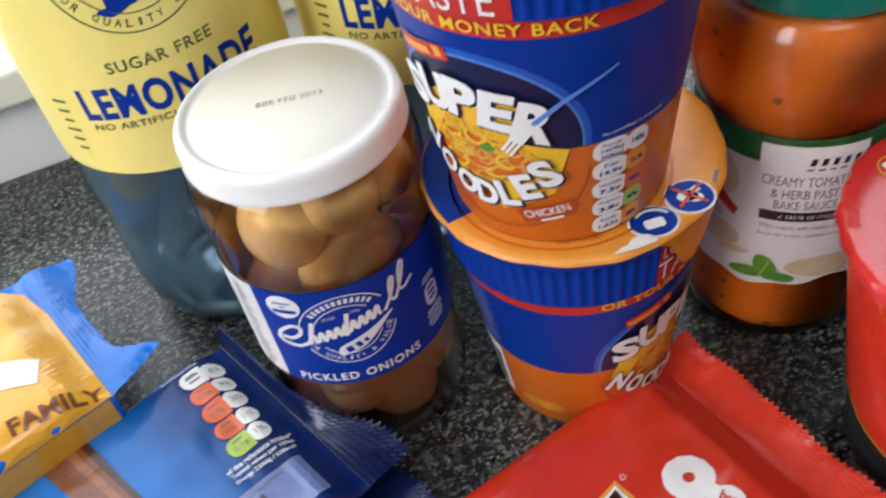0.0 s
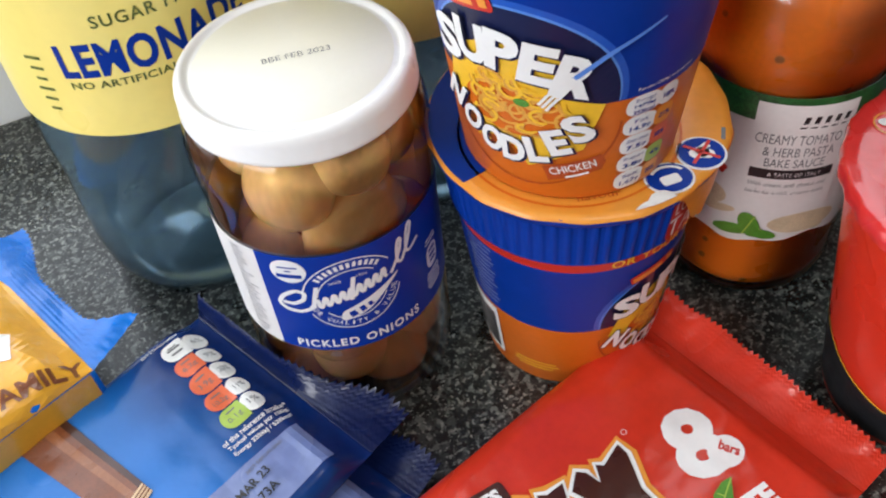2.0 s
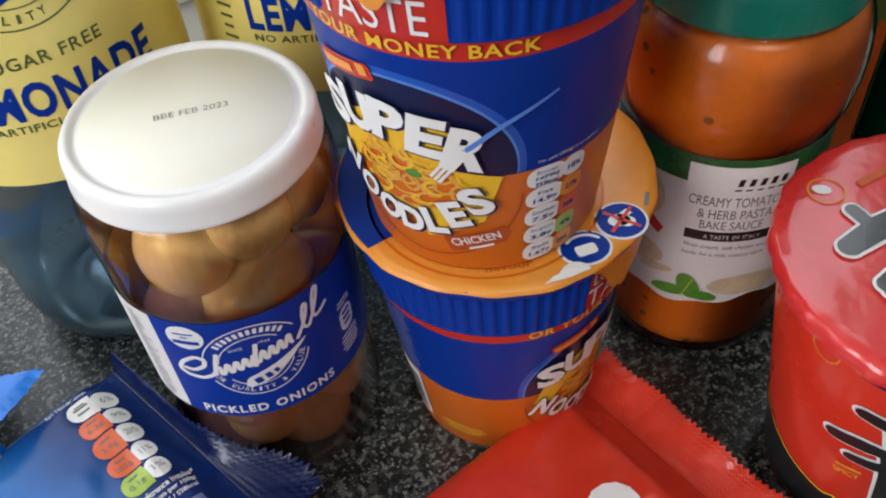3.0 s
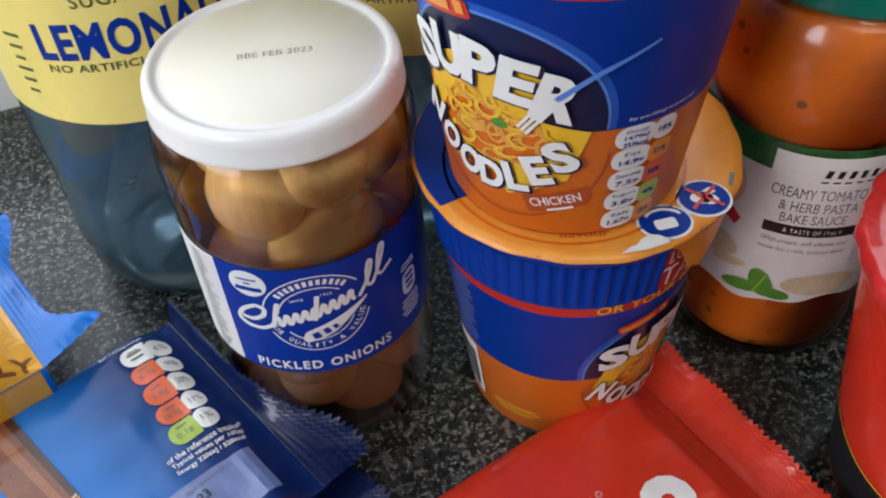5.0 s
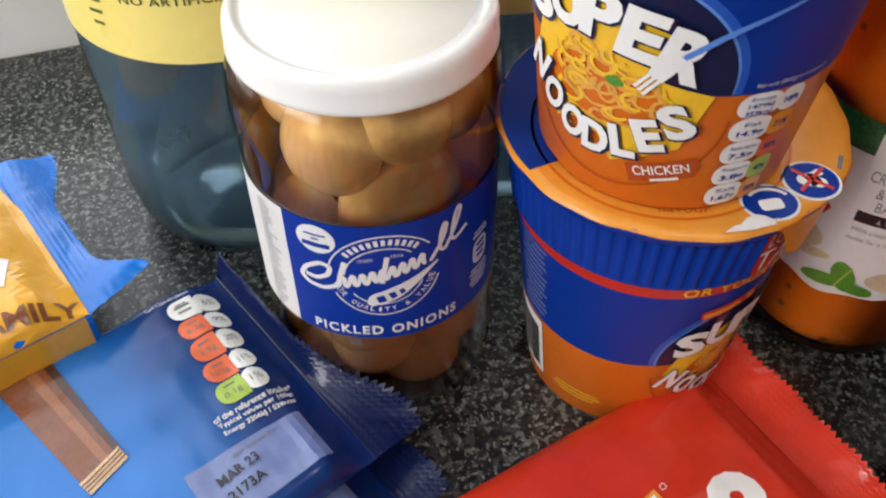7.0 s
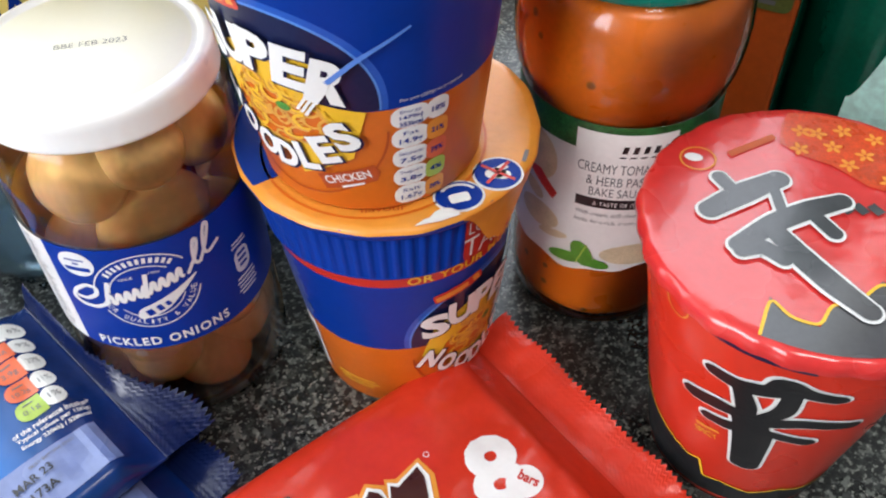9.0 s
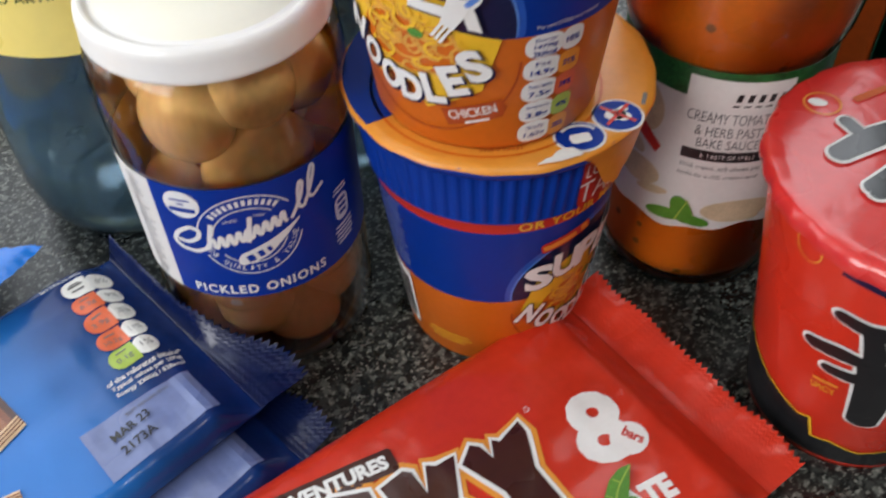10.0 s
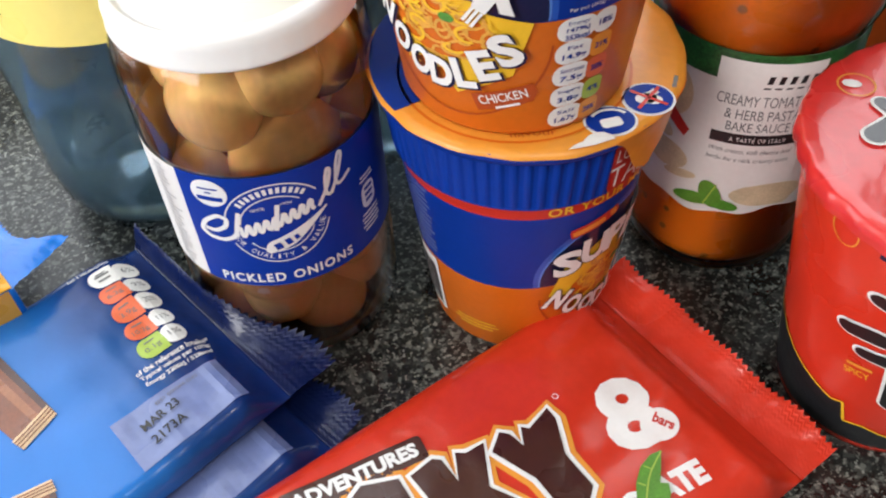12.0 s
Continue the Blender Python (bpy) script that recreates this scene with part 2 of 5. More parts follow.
# ---- building helpers ----
def part(name, bm, mat, parent=None, label="", smooth=True):
    me = bpy.data.meshes.new(name)
    bmesh.ops.recalc_face_normals(bm, faces=bm.faces)
    bm.to_mesh(me)
    bm.free()
    if smooth:
        me.polygons.foreach_set("use_smooth", [True] * len(me.polygons))
    me.materials.append(mat)
    ob = new(name, me)
    ob.parent = parent
    if label:
        tagged(ob, label)
    return ob


def thing(name, m, label, category, group=""):
    ob = new(name)
    ob.empty_display_size = 0.02
    ob.matrix_world = m
    return tagged(ob, label, category, group)


def lathe(profile, seg=128, wave=None):
    """A surface turned round z from (radius, height) pairs; wave(angle, height) adds to the radius."""
    bm = bmesh.new()
    rings = []
    for r, z in profile:
        if r < 1e-6:
            rings.append([bm.verts.new((0, 0, z))])
        else:
            ring = []
            for k in range(seg):
                a = 2 * math.pi * k / seg
                q = r + (wave(a, z) if wave else 0)
                ring.append(bm.verts.new((q * math.sin(a), -q * math.cos(a), z)))
            rings.append(ring)
    for a, b in zip(rings, rings[1:]):
        if len(a) == 1 and len(b) == 1:
            continue
        for k in range(seg):
            j = (k + 1) % seg
            if len(a) == 1:
                bm.faces.new((a[0], b[k], b[j]))
            elif len(b) == 1:
                bm.faces.new((a[k], a[j], b[0]))
            else:
                bm.faces.new((a[k], a[j], b[j], b[k]))
    return bm


def box(x0, y0, z0, x1, y1, z1, bevel=0.0):
    bm = bmesh.new()
    bmesh.ops.create_cube(bm, size=1)
    bmesh.ops.scale(bm, vec=(x1 - x0, y1 - y0, z1 - z0), verts=bm.verts)
    bmesh.ops.translate(bm, vec=((x0 + x1) / 2, (y0 + y1) / 2, (z0 + z1) / 2), verts=bm.verts)
    if bevel:
        bmesh.ops.bevel(bm, geom=bm.edges[:], offset=bevel, segments=3, affect="EDGES", profile=0.5)
    return bm


def radius_at(profile, z):
    return float(np.interp(z, [p[1] for p in profile], [p[0] for p in profile]))


def round_face(profile, a0, z0, skew=0.0):
    """Maps flat art onto a turned wall: x runs round it from a0 degrees, y runs up from z0."""
    ref = radius_at(profile, z0)

    def place(x, y, h):
        a, z = radians(a0) + x / ref, z0 + y + skew * x
        r = radius_at(profile, z) + h
        return r * math.sin(a), -r * math.cos(a), z
    return place


def flat_face(x0, y0, turn, height):
    """Maps flat art onto a top: turned by degrees about (x0, y0), lying on height(x, y)."""
    c, s = math.cos(radians(turn)), math.sin(radians(turn))

    def place(x, y, h):
        px, py = x0 + c * x - s * y, y0 + s * x + c * y
        return px, py, (height(px, py) if callable(height) else height) + h
    return place


def poly(points):
    return list(points), [tuple(range(len(points)))]


def ellipse(cx, cy, rx, ry, n=40, turn=0.0):
    c, s = math.cos(radians(turn)), math.sin(radians(turn))
    pts = []
    for k in range(n):
        x, y = rx * math.cos(2 * math.pi * k / n), ry * math.sin(2 * math.pi * k / n)
        pts.append((cx + c * x - s * y, cy + s * x + c * y))
    return pts, [tuple(range(n))]


def rect(cx, cy, w, h, turn=0.0, corner=0.0):
    pts = []
    if corner:
        for sx, sy, a0 in ((1, 1, 0), (-1, 1, 90), (-1, -1, 180), (1, -1, 270)):
            for k in range(6):
                a = radians(a0 + 18 * k)
                pts.append((sx * (w / 2 - corner) + corner * math.cos(a), sy * (h / 2 - corner) + corner * math.sin(a)))
    else:
        pts = [(-w / 2, -h / 2), (w / 2, -h / 2), (w / 2, h / 2), (-w / 2, h / 2)]
    c, s = math.cos(radians(turn)), math.sin(radians(turn))
    return [(cx + c * x - s * y, cy + s * x + c * y) for x, y in pts], [tuple(range(len(pts)))]


def ring(cx, cy, rx, ry, width, a0=0.0, a1=360.0, n=64):
    pts, faces = [], []
    for k in range(n + 1):
        a = radians(a0 + (a1 - a0) * k / n)
        pts += [(cx + rx * math.cos(a), cy + ry * math.sin(a)), (cx + (rx - width) * math.cos(a), cy + (ry - width) * math.sin(a))]
    faces = [(2 * k, 2 * k + 2, 2 * k + 3, 2 * k + 1) for k in range(n)]
    return pts, faces


def stroke(points, width):
    """A brush line along points, smoothed, of a width that may vary (a number, or one for each point)."""
    p = np.array(points, float)
    w = np.full(len(p), width, float) if np.isscalar(width) else np.array(width, float)
    t = np.arange(len(p))
    tt = np.linspace(0, len(p) - 1, (len(p) - 1) * 8 + 1)
    q = np.stack([np.interp(tt, t, p[:, k]) for k in (0, 1)], 1)
    ww = np.interp(tt, t, w)
    for _ in range(6):
        q[1:-1] = 0.25 * q[:-2] + 0.5 * q[1:-1] + 0.25 * q[2:]
    d = np.gradient(q, axis=0)
    d /= np.linalg.norm(d, axis=1, keepdims=True) + 1e-9
    nrm = np.stack([-d[:, 1], d[:, 0]], 1) * ww[:, None] / 2
    pts = []
    for a, b in zip(q + nrm, q - nrm):
        pts += [tuple(a), tuple(b)]
    return pts, [(2 * k, 2 * k + 2, 2 * k + 3, 2 * k + 1) for k in range(len(q) - 1)]


def moved(shape, dx=0.0, dy=0.0, turn=0.0, sx=1.0, sy=1.0, shear=0.0):
    c, s = math.cos(radians(turn)), math.sin(radians(turn))
    out = []
    for x, y in shape[0]:
        x, y = x * sx + shear * y, y * sy
        out.append((dx + c * x - s * y, dy + s * x + c * y))
    return out, shape[1]


def joined(*shapes):
    pts, faces = [], []
    for p, f in shapes:
        k = len(pts)
        pts += list(p)
        faces += [tuple(i + k for i in q) for q in f]
    return pts, faces


def layered(shapes, step=0.00008):
    """Joined shapes, each a hair above the one before."""
    pts, faces = [], []
    for i, (p, f) in enumerate(shapes):
        k = len(pts)
        pts += [(q[0], q[1], step * i) for q in p]
        faces += [tuple(j + k for j in q) for q in f]
    return pts, faces


def words(text, width, height, weight=0.0, spacing=1.0):
    """Lettering in the built-in font, stretched to a width and height, centred at 0, 0."""
    cu = bpy.data.curves.new("lettering", "FONT")
    cu.body, cu.size, cu.offset, cu.space_character, cu.resolution_u = text, 1.0, weight, spacing, 3
    ob = bpy.data.objects.new("lettering", cu)
    scene.collection.objects.link(ob)
    bpy.context.view_layer.update()
    me = bpy.data.meshes.new_from_object(ob.evaluated_get(bpy.context.evaluated_depsgraph_get()))
    v = np.array([tuple(q.co)[:2] for q in me.vertices])
    faces = [tuple(q.vertices) for q in me.polygons]
    bpy.data.objects.remove(ob)
    bpy.data.curves.remove(cu)
    bpy.data.meshes.remove(me)
    lo, hi = v.min(0), v.max(0)
    if width is None:
        width = height * (hi - lo)[0] / (hi - lo)[1]
    v = (v - (lo + hi) / 2) / (hi - lo) * (width, height)
    return [tuple(q) for q in v], faces


def arc_words(text, radius, middle, step, height, weight=0.02, inside=False, squash=1.0):
    """Letters set one by one round a ring; middle and step are in degrees."""
    out = []
    for k, ch in enumerate(text):
        if ch == " ":
            continue
        a = middle + (k - (len(text) - 1) / 2) * step * (1 if inside else -1)
        w = height * (0.35 if ch in "I.1" else 0.75)
        g = moved(words(ch, w, height, weight), radius * math.cos(radians(a)), radius * math.sin(radians(a)) * squash, a + (90 if inside else -90))
        out.append(g)
    return joined(*out)


def bars(x, y, widths, pitch, thick):
    """Rows of small print too fine to read."""
    return joined(*[rect(x, y - k * pitch, w, thick) for k, w in enumerate(widths)])


def art(name, shape, place, h, mat, parent, label="", longest=0.0035):
    """Flat print laid on a curved face, cut fine enough to follow it."""
    bm = bmesh.new()
    vs = [bm.verts.new((q[0], q[1], q[2] if len(q) > 2 else 0)) for q in shape[0]]
    for f in shape[1]:
        if len(set(f)) > 2:
            try:
                bm.faces.new([vs[i] for i in f])
            except ValueError:
                pass
    bmesh.ops.triangulate(bm, faces=bm.faces[:])
    for _ in range(5):
        long = [e for e in bm.edges if e.calc_length() > longest]
        if not long:
            break
        bmesh.ops.subdivide_edges(bm, edges=long, cuts=1)
        bmesh.ops.triangulate(bm, faces=[f for f in bm.faces if len(f.verts) > 3])
    for v in bm.verts:
        v.co = place(v.co.x, v.co.y, h + v.co.z)
    me_ob = part(name, bm, mat, parent, label, smooth=False)
    return me_ob


def sleeve(profile, z0, z1, a0, a1, h, steps_z=6, top=None, bottom=None):
    """A band on a turned wall from a0 to a1 degrees."""
    bm = bmesh.new()
    n = max(8, int(abs(a1 - a0) / 2.5))
    grid = []
    for i in range(n + 1):
        a = radians(a0 + (a1 - a0) * i / n)
        lo, hi = (bottom(a) if bottom else z0), (top(a) if top else z1)
        col = []
        for j in range(steps_z + 1):
            z = lo + (hi - lo) * j / steps_z
            r = radius_at(profile, z) + h
            col.append(bm.verts.new((r * math.sin(a), -r * math.cos(a), z)))
        grid.append(col)
    for i in range(n):
        for j in range(steps_z):
            bm.faces.new((grid[i][j], grid[i + 1][j], grid[i + 1][j + 1], grid[i][j + 1]))
    return bm


def smooth01(x):
    x = min(1.0, max(0.0, x))
    return x * x * (3 - 2 * x)


# ---- the room ----
def structure(name, bm, mat, label, category):
    ob = part(name, bm, mat, smooth=False)
    ob.matrix_world = ROOM
    return tagged(ob, label, category, kind="structure")


structure("worktop", box(-1.098, -0.2, -0.04, 1.998, 0.448, 0, 0.003), GRANITE, "dark speckled granite-effect kitchen worktop", "worktop")
structure("wall_back", box(-1.2, 0.45, -0.9, 2.0, 0.55, 0.045), BACK_WALL, "plain white kitchen wall behind the worktop", "wall")
structure("wall_back_left", box(-1.2, 0.45, 0.045, -0.85, 0.55, 1.5), WALL, "unseen wall beside the window, greyed to cut bounced light", "wall")
structure("wall_back_right", box(0.90, 0.45, 0.045, 2.0, 0.55, 1.5), WALL, "unseen wall beside the window, greyed to cut bounced light", "wall")
structure("wall_back_top", box(-0.85, 0.45, 1.13, 0.90, 0.55, 1.5), WALL, "unseen wall above the window, greyed to cut bounced light", "wall")
win = structure("window_1", box(-0.85, 0.44, 0.042, 0.90, 0.50, 0.062, 0.003), WHITE, "white plastic kitchen window over the worktop", "window")
for x0, x1, z0, z1 in ((-0.85, -0.81, 0.062, 1.13), (0.86, 0.90, 0.062, 1.13), (0.005, 0.045, 0.062, 1.09), (-0.81, 0.86, 1.09, 1.13)):
    part("window_frame", box(x0, 0.462, z0, x1, 0.498, z1, 0.003), WHITE, win, smooth=False)
structure("wall_left", box(-1.2, -2.2, -0.9, -1.1, 0.449, 1.5), WALL, "unseen kitchen side wall, greyed to cut bounced light", "wall")
# frame added out of view round the side fill lamp
win = structure("window_2", box(-1.1, -0.72, 0.28, -1.06, 0.16, 0.31, 0.003), WHITE, "unseen white window frame added round the side fill lamp", "window")
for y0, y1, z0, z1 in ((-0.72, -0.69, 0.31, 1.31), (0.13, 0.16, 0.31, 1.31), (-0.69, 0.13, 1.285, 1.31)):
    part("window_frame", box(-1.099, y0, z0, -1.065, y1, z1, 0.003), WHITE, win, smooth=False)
structure("wall_right", box(2.0, -2.3, -0.9, 2.1, 0.55, 1.5), WALL, "unseen kitchen side wall, greyed to cut bounced light", "wall")
structure("wall_front", box(-1.2, -2.3, -0.9, 2.0, -2.2, 1.5), WALL, "unseen kitchen wall, greyed to cut bounced light", "wall")
structure("floor", box(-1.2, -2.3, -1.0, 2.1, 0.55, -0.9), FLOOR, "brown vinyl kitchen floor", "floor")
structure("ceiling", box(-1.2, -2.3, 1.5, 2.1, 0.55, 1.6), WALL, "unseen kitchen ceiling, greyed to cut bounced light", "ceiling")


# ---- jar of pickled onions ----
def onion_mesh(size, tall, seed):
    rnd = random.Random(seed)
    prof = [(0, -tall * 0.55)]
    for k in range(1, 18):
        a = math.pi * k / 18
        prof.append((size * math.sin(a) ** 0.85, -math.cos(a) * tall * (0.5 if a < 1.6 else 0.52)))
    prof.append((0, tall * 0.56))
    p1, p2 = rnd.uniform(0, 6), rnd.uniform(0, 6)
    return lathe(prof, 40, lambda a, z: size * (0.03 * math.sin(2 * a + p1) + 0.018 * math.sin(3 * a + p2) + 0.003 * math.sin(18 * a)) * max(0, 1 - (z / (tall * 0.6)) ** 2))


def pickle_jar(m):
    t = thing("pickle_jar", m, "glass jar of pickled onions with a white screw lid", "jar")
    wall = [(0.0360, 0.0), (0.0360, 0.2)]
    part("glass", lathe([(0, 0.003), (0.026, 0.0022), (0.031, 0), (0.0315, 0.0022), (0.0360, 0.007), (0.0360, 0.096), (0.0364, 0.104), (0.0366, 0.110), (0.0362, 0.116), (0.0348, 0.1212), (0.0332, 0.1235), (0.0322, 0.1250), (0.0322, 0.1300)]), GLASS, t, "clear glass jar wall")
    part("brine", lathe([(0, 0.005), (0.03, 0.005), (0.0347, 0.009), (0.0347, 0.096), (0.0350, 0.104), (0.0352, 0.110), (0.0348, 0.116), (0.0334, 0.1206), (0.0318, 0.1228), (0, 0.1228)]), BRINE, t, "brown pickling vinegar")
    # inner shell added to darken what lies deep between the onions
    part("deep_brine", lathe([(0, 0.006), (0.0170, 0.006), (0.0185, 0.010), (0.0185, 0.116), (0.0170, 0.1215), (0, 0.1215)], 64), DEEP_BRINE, t, "added tint shell darkening the gaps between the onions")
    # the onions that show above the label, then the rings of them below
    spots = [(-23, 0.0216, 0.1050, 0.0130, 0.0290, 6, -30), (27, 0.0200, 0.1115, 0.0128, 0.0250, 40, 25), (20, 0.0218, 0.0870, 0.0118, 0.0340, 76, 112), (-122, 0.0195, 0.1010, 0.0130, 0.0280, 40, 100), (102, 0.0195, 0.1010, 0.0130, 0.0280, 20, 30), (165, 0.0210, 0.1050, 0.0132, 0.0275, 80, 10), (-62, 0.0200, 0.0700, 0.0125, 0.0260, 30, 20), (150, 0.0205, 0.0800, 0.0130, 0.0270, 30, 20), (-150, 0.0205, 0.0780, 0.0130, 0.0270, 60, 80), (0, 0.0, 0.0300, 0.0130, 0.0260, 20, 40), (-8, 0.0212, 0.0275, 0.0130, 0.0260, 70, 100), (-78, 0.0212, 0.0270, 0.0128, 0.0260, 30, 10), (62, 0.0212, 0.0275, 0.0128, 0.0260, 50, 130)]
    for ring_z, start in ((0.0600, 24), (0.0385, -12), (0.0170, 30)):
        spots += [(start + 72 * i, 0.0206, ring_z + 0.002 * (i % 2), 0.0136, 0.0270, 40 + 25 * (i % 3), start + 50 * i) for i in range(5)]
    for k, (a, r, z, s, h, rx, rz) in enumerate(spots):
        o = part("onion", onion_mesh(s, h, k), ONION, t, "pale pickled silverskin onion" if k == 0 else "")
        o.matrix_local = pose(r * math.sin(radians(a)), -r * math.cos(radians(a)), z, rx, 0, rz)
    lid = part("lid", lathe([(0.0322, 0.1243), (0.0341, 0.1240), (0.0346, 0.1247), (0.0343, 0.1256), (0.0342, 0.1302), (0.0338, 0.1324), (0.0329, 0.1337), (0.0317, 0.1341), (0.0309, 0.1338), (0.0304, 0.1331), (0.0297, 0.1329), (0.0290, 0.1334), (0.0282, 0.1336), (0, 0.1337)], wave=lambda a, z: 0.00010 * math.sin(46 * a) if 0.1255 < z < 0.1315 else 0), LID_SIDE, t, "white enamelled screw lid")
    part("lid_top", lathe([(0, 0.13385), (0.0283, 0.13375), (0.0286, 0.1333)], 96), WHITE, lid, "cream enamelled top of the lid")
    art("date_print", moved(words("BBE FEB 2023", 0.0195, 0.0022, -0.01), 0.0011, 0.0006, 3), flat_face(0, 0, 0, 0.13385), 0.00015, GREY_INK, lid, "grey printed best-before date")
    label = part("label", sleeve(wall, 0.0437, 0.0900, -40, 115, 0.00015), LABEL_BLUE, t, "royal blue paper label")
    part("side_panel", sleeve(wall, 0.0437, 0.0900, -150, -40, 0.00015), PAPER, label, "white ingredients panel")
    part("label_back", sleeve(wall, 0.0439, 0.0898, -150, 115, -0.0008), PAPER, label, "white paper back of the label")
    f = round_face(wall, 4.5, 0.0066, 0.025)
    h = 0.00032
    art("seal_spot", ellipse(-0.0180, 0.0772, 0.0056, 0.0052), f, h, INK, label)
    art("small_print", joined(bars(-0.0180, 0.0790, [0.0062, 0.0020], 0.0015, 0.0006), rect(-0.0180, 0.0752, 0.0080, 0.0016)), f, h + 0.00015, LABEL_BLUE, label)
    yc = 0.0640
    art("ring", joined(ring(0, yc, 0.0158, 0.0160, 0.00045, 36, 182), ring(0, yc, 0.0158, 0.0160, 0.00045, 206, 345), ring(0, yc, 0.0112, 0.0113, 0.0004, 48, 174), ring(0, yc, 0.0112, 0.0113, 0.0004, 216, 338)), f, h, INK, label)
    art("motto", arc_words("FOR QUALITY & VALUE", 0.0135, 270, 8.4, 0.0019, 0.008, True), lambda x, y, q: f(x, y + yc, q), h, INK, label)
    art("name_mark", joined(*[moved(rect(0, 0, 0.0011, 0.0021), 0.0135 * math.cos(radians(a)), yc + 0.0135 * math.sin(radians(a)), a - 90) for a in range(50, 142, 8)]), f, h, INK, label)
    art("year_marks", joined(moved(words("SINCE", 0.0042, 0.0011), -0.0050, yc + 0.0070, 8), moved(words("1934", 0.0032, 0.0011), 0.0035, yc + 0.0078, -6)), f, h, INK, label)
    # the script mark as plain brush loops: a big curl, a row of low waves, two tall loops and a tail
    k = 0.001
    wave = [(-13.5, 60.0)]
    for q in range(9):
        x, y = -11.6 + 2.7 * q, 60.2 + 0.75 * q
        wave += [(x, y + 4.2), (x + 0.7, y + 3.4), (x + 0.5, y + 0.6), (x + 1.4, y)]
    pens = [([(-13.0, 60.4), (-17.0, 58.2), (-21.6, 58.8), (-24.0, 61.4), (-22.0, 65.4), (-17.4, 68.6), (-14.6, 67.4), (-15.4, 64.2), (-19.0, 61.8), (-22.4, 62.4)], 1.5), (wave, 1.25), ([(-10.6, 70.2), (-12.2, 64.0), (-12.8, 60.2)], 1.4), ([(0.8, 72.0), (-0.2, 66.0), (-0.9, 61.8)], 1.4), ([(12.6, 66.4), (16.6, 73.0), (17.8, 77.8), (16.8, 78.8), (15.8, 75.4), (15.4, 69.6), (17.0, 68.6)], 1.2), ([(17.0, 68.6), (20.4, 75.0), (22.4, 81.0), (21.4, 82.4), (20.0, 78.6), (19.0, 71.8), (20.4, 70.4), (24.6, 73.2)], 1.2)]
    for pen, (pts, wide) in enumerate(pens):
        art("script_swash", stroke([(x * k, y * k) for x, y in pts], wide * k), f, h + 0.00015 + 0.00001 * pen, INK, label, "white script swash" if pen == 0 else "", 0.01)
    art("underline_swash", stroke([(-0.0048, 0.0528), (-0.0030, 0.0548), (0.0030, 0.0572), (0.0090, 0.0612), (0.0150, 0.0655)], [0.0016, 0.0052, 0.0050, 0.0026, 0.0005]), f, h + 0.00008, INK, label)
    art("underline_blocks", joined(rect(-0.0014, 0.0553, 0.0022, 0.0027, 20), rect(0.0018, 0.0566, 0.0018, 0.0026, 22), rect(0.0044, 0.0577, 0.0014, 0.0020, 24)), f, h + 0.00035, LABEL_BLUE, label)
    art("product_lettering", words("PICKLED ONIONS", 0.0430, 0.0040, 0.03, 1.22), lambda x, y, q: f(x - 0.0004, y + 0.0412, q), h, INK, label, "white product lettering")
    art("side_oval", joined(rect(0.0315, 0.0570, 0.0068, 0.0100, 0, 0.003)), f, h, INK, label)
    art("side_print", joined(bars(0.0315, 0.0600, [0.004, 0.004, 0.0035], 0.0024, 0.0013)), f, h + 0.00015, LABEL_BLUE, label)
    art("side_lines", joined(bars(0.0315, 0.0500, [0.008, 0.009, 0.008, 0.009, 0.007], 0.0017, 0.0008), bars(0.0315, 0.0652, [0.006, 0.007], 0.0015, 0.0007)), f, h, INK, label)
    rnd = random.Random(3)
    lines = [(0.0815 - 0.0017 * k, rnd.uniform(0.003, 0.0075)) for k in range(26)]
    tagged(art("fine_print", joined(*[rect(-0.0385 + w / 2, y, w, 0.0004) for y, w in lines]), f, h, GREY_INK, label), kind="stuff")
    return t


pickle_jar(pose(-0.0086, 0.2398, 0))


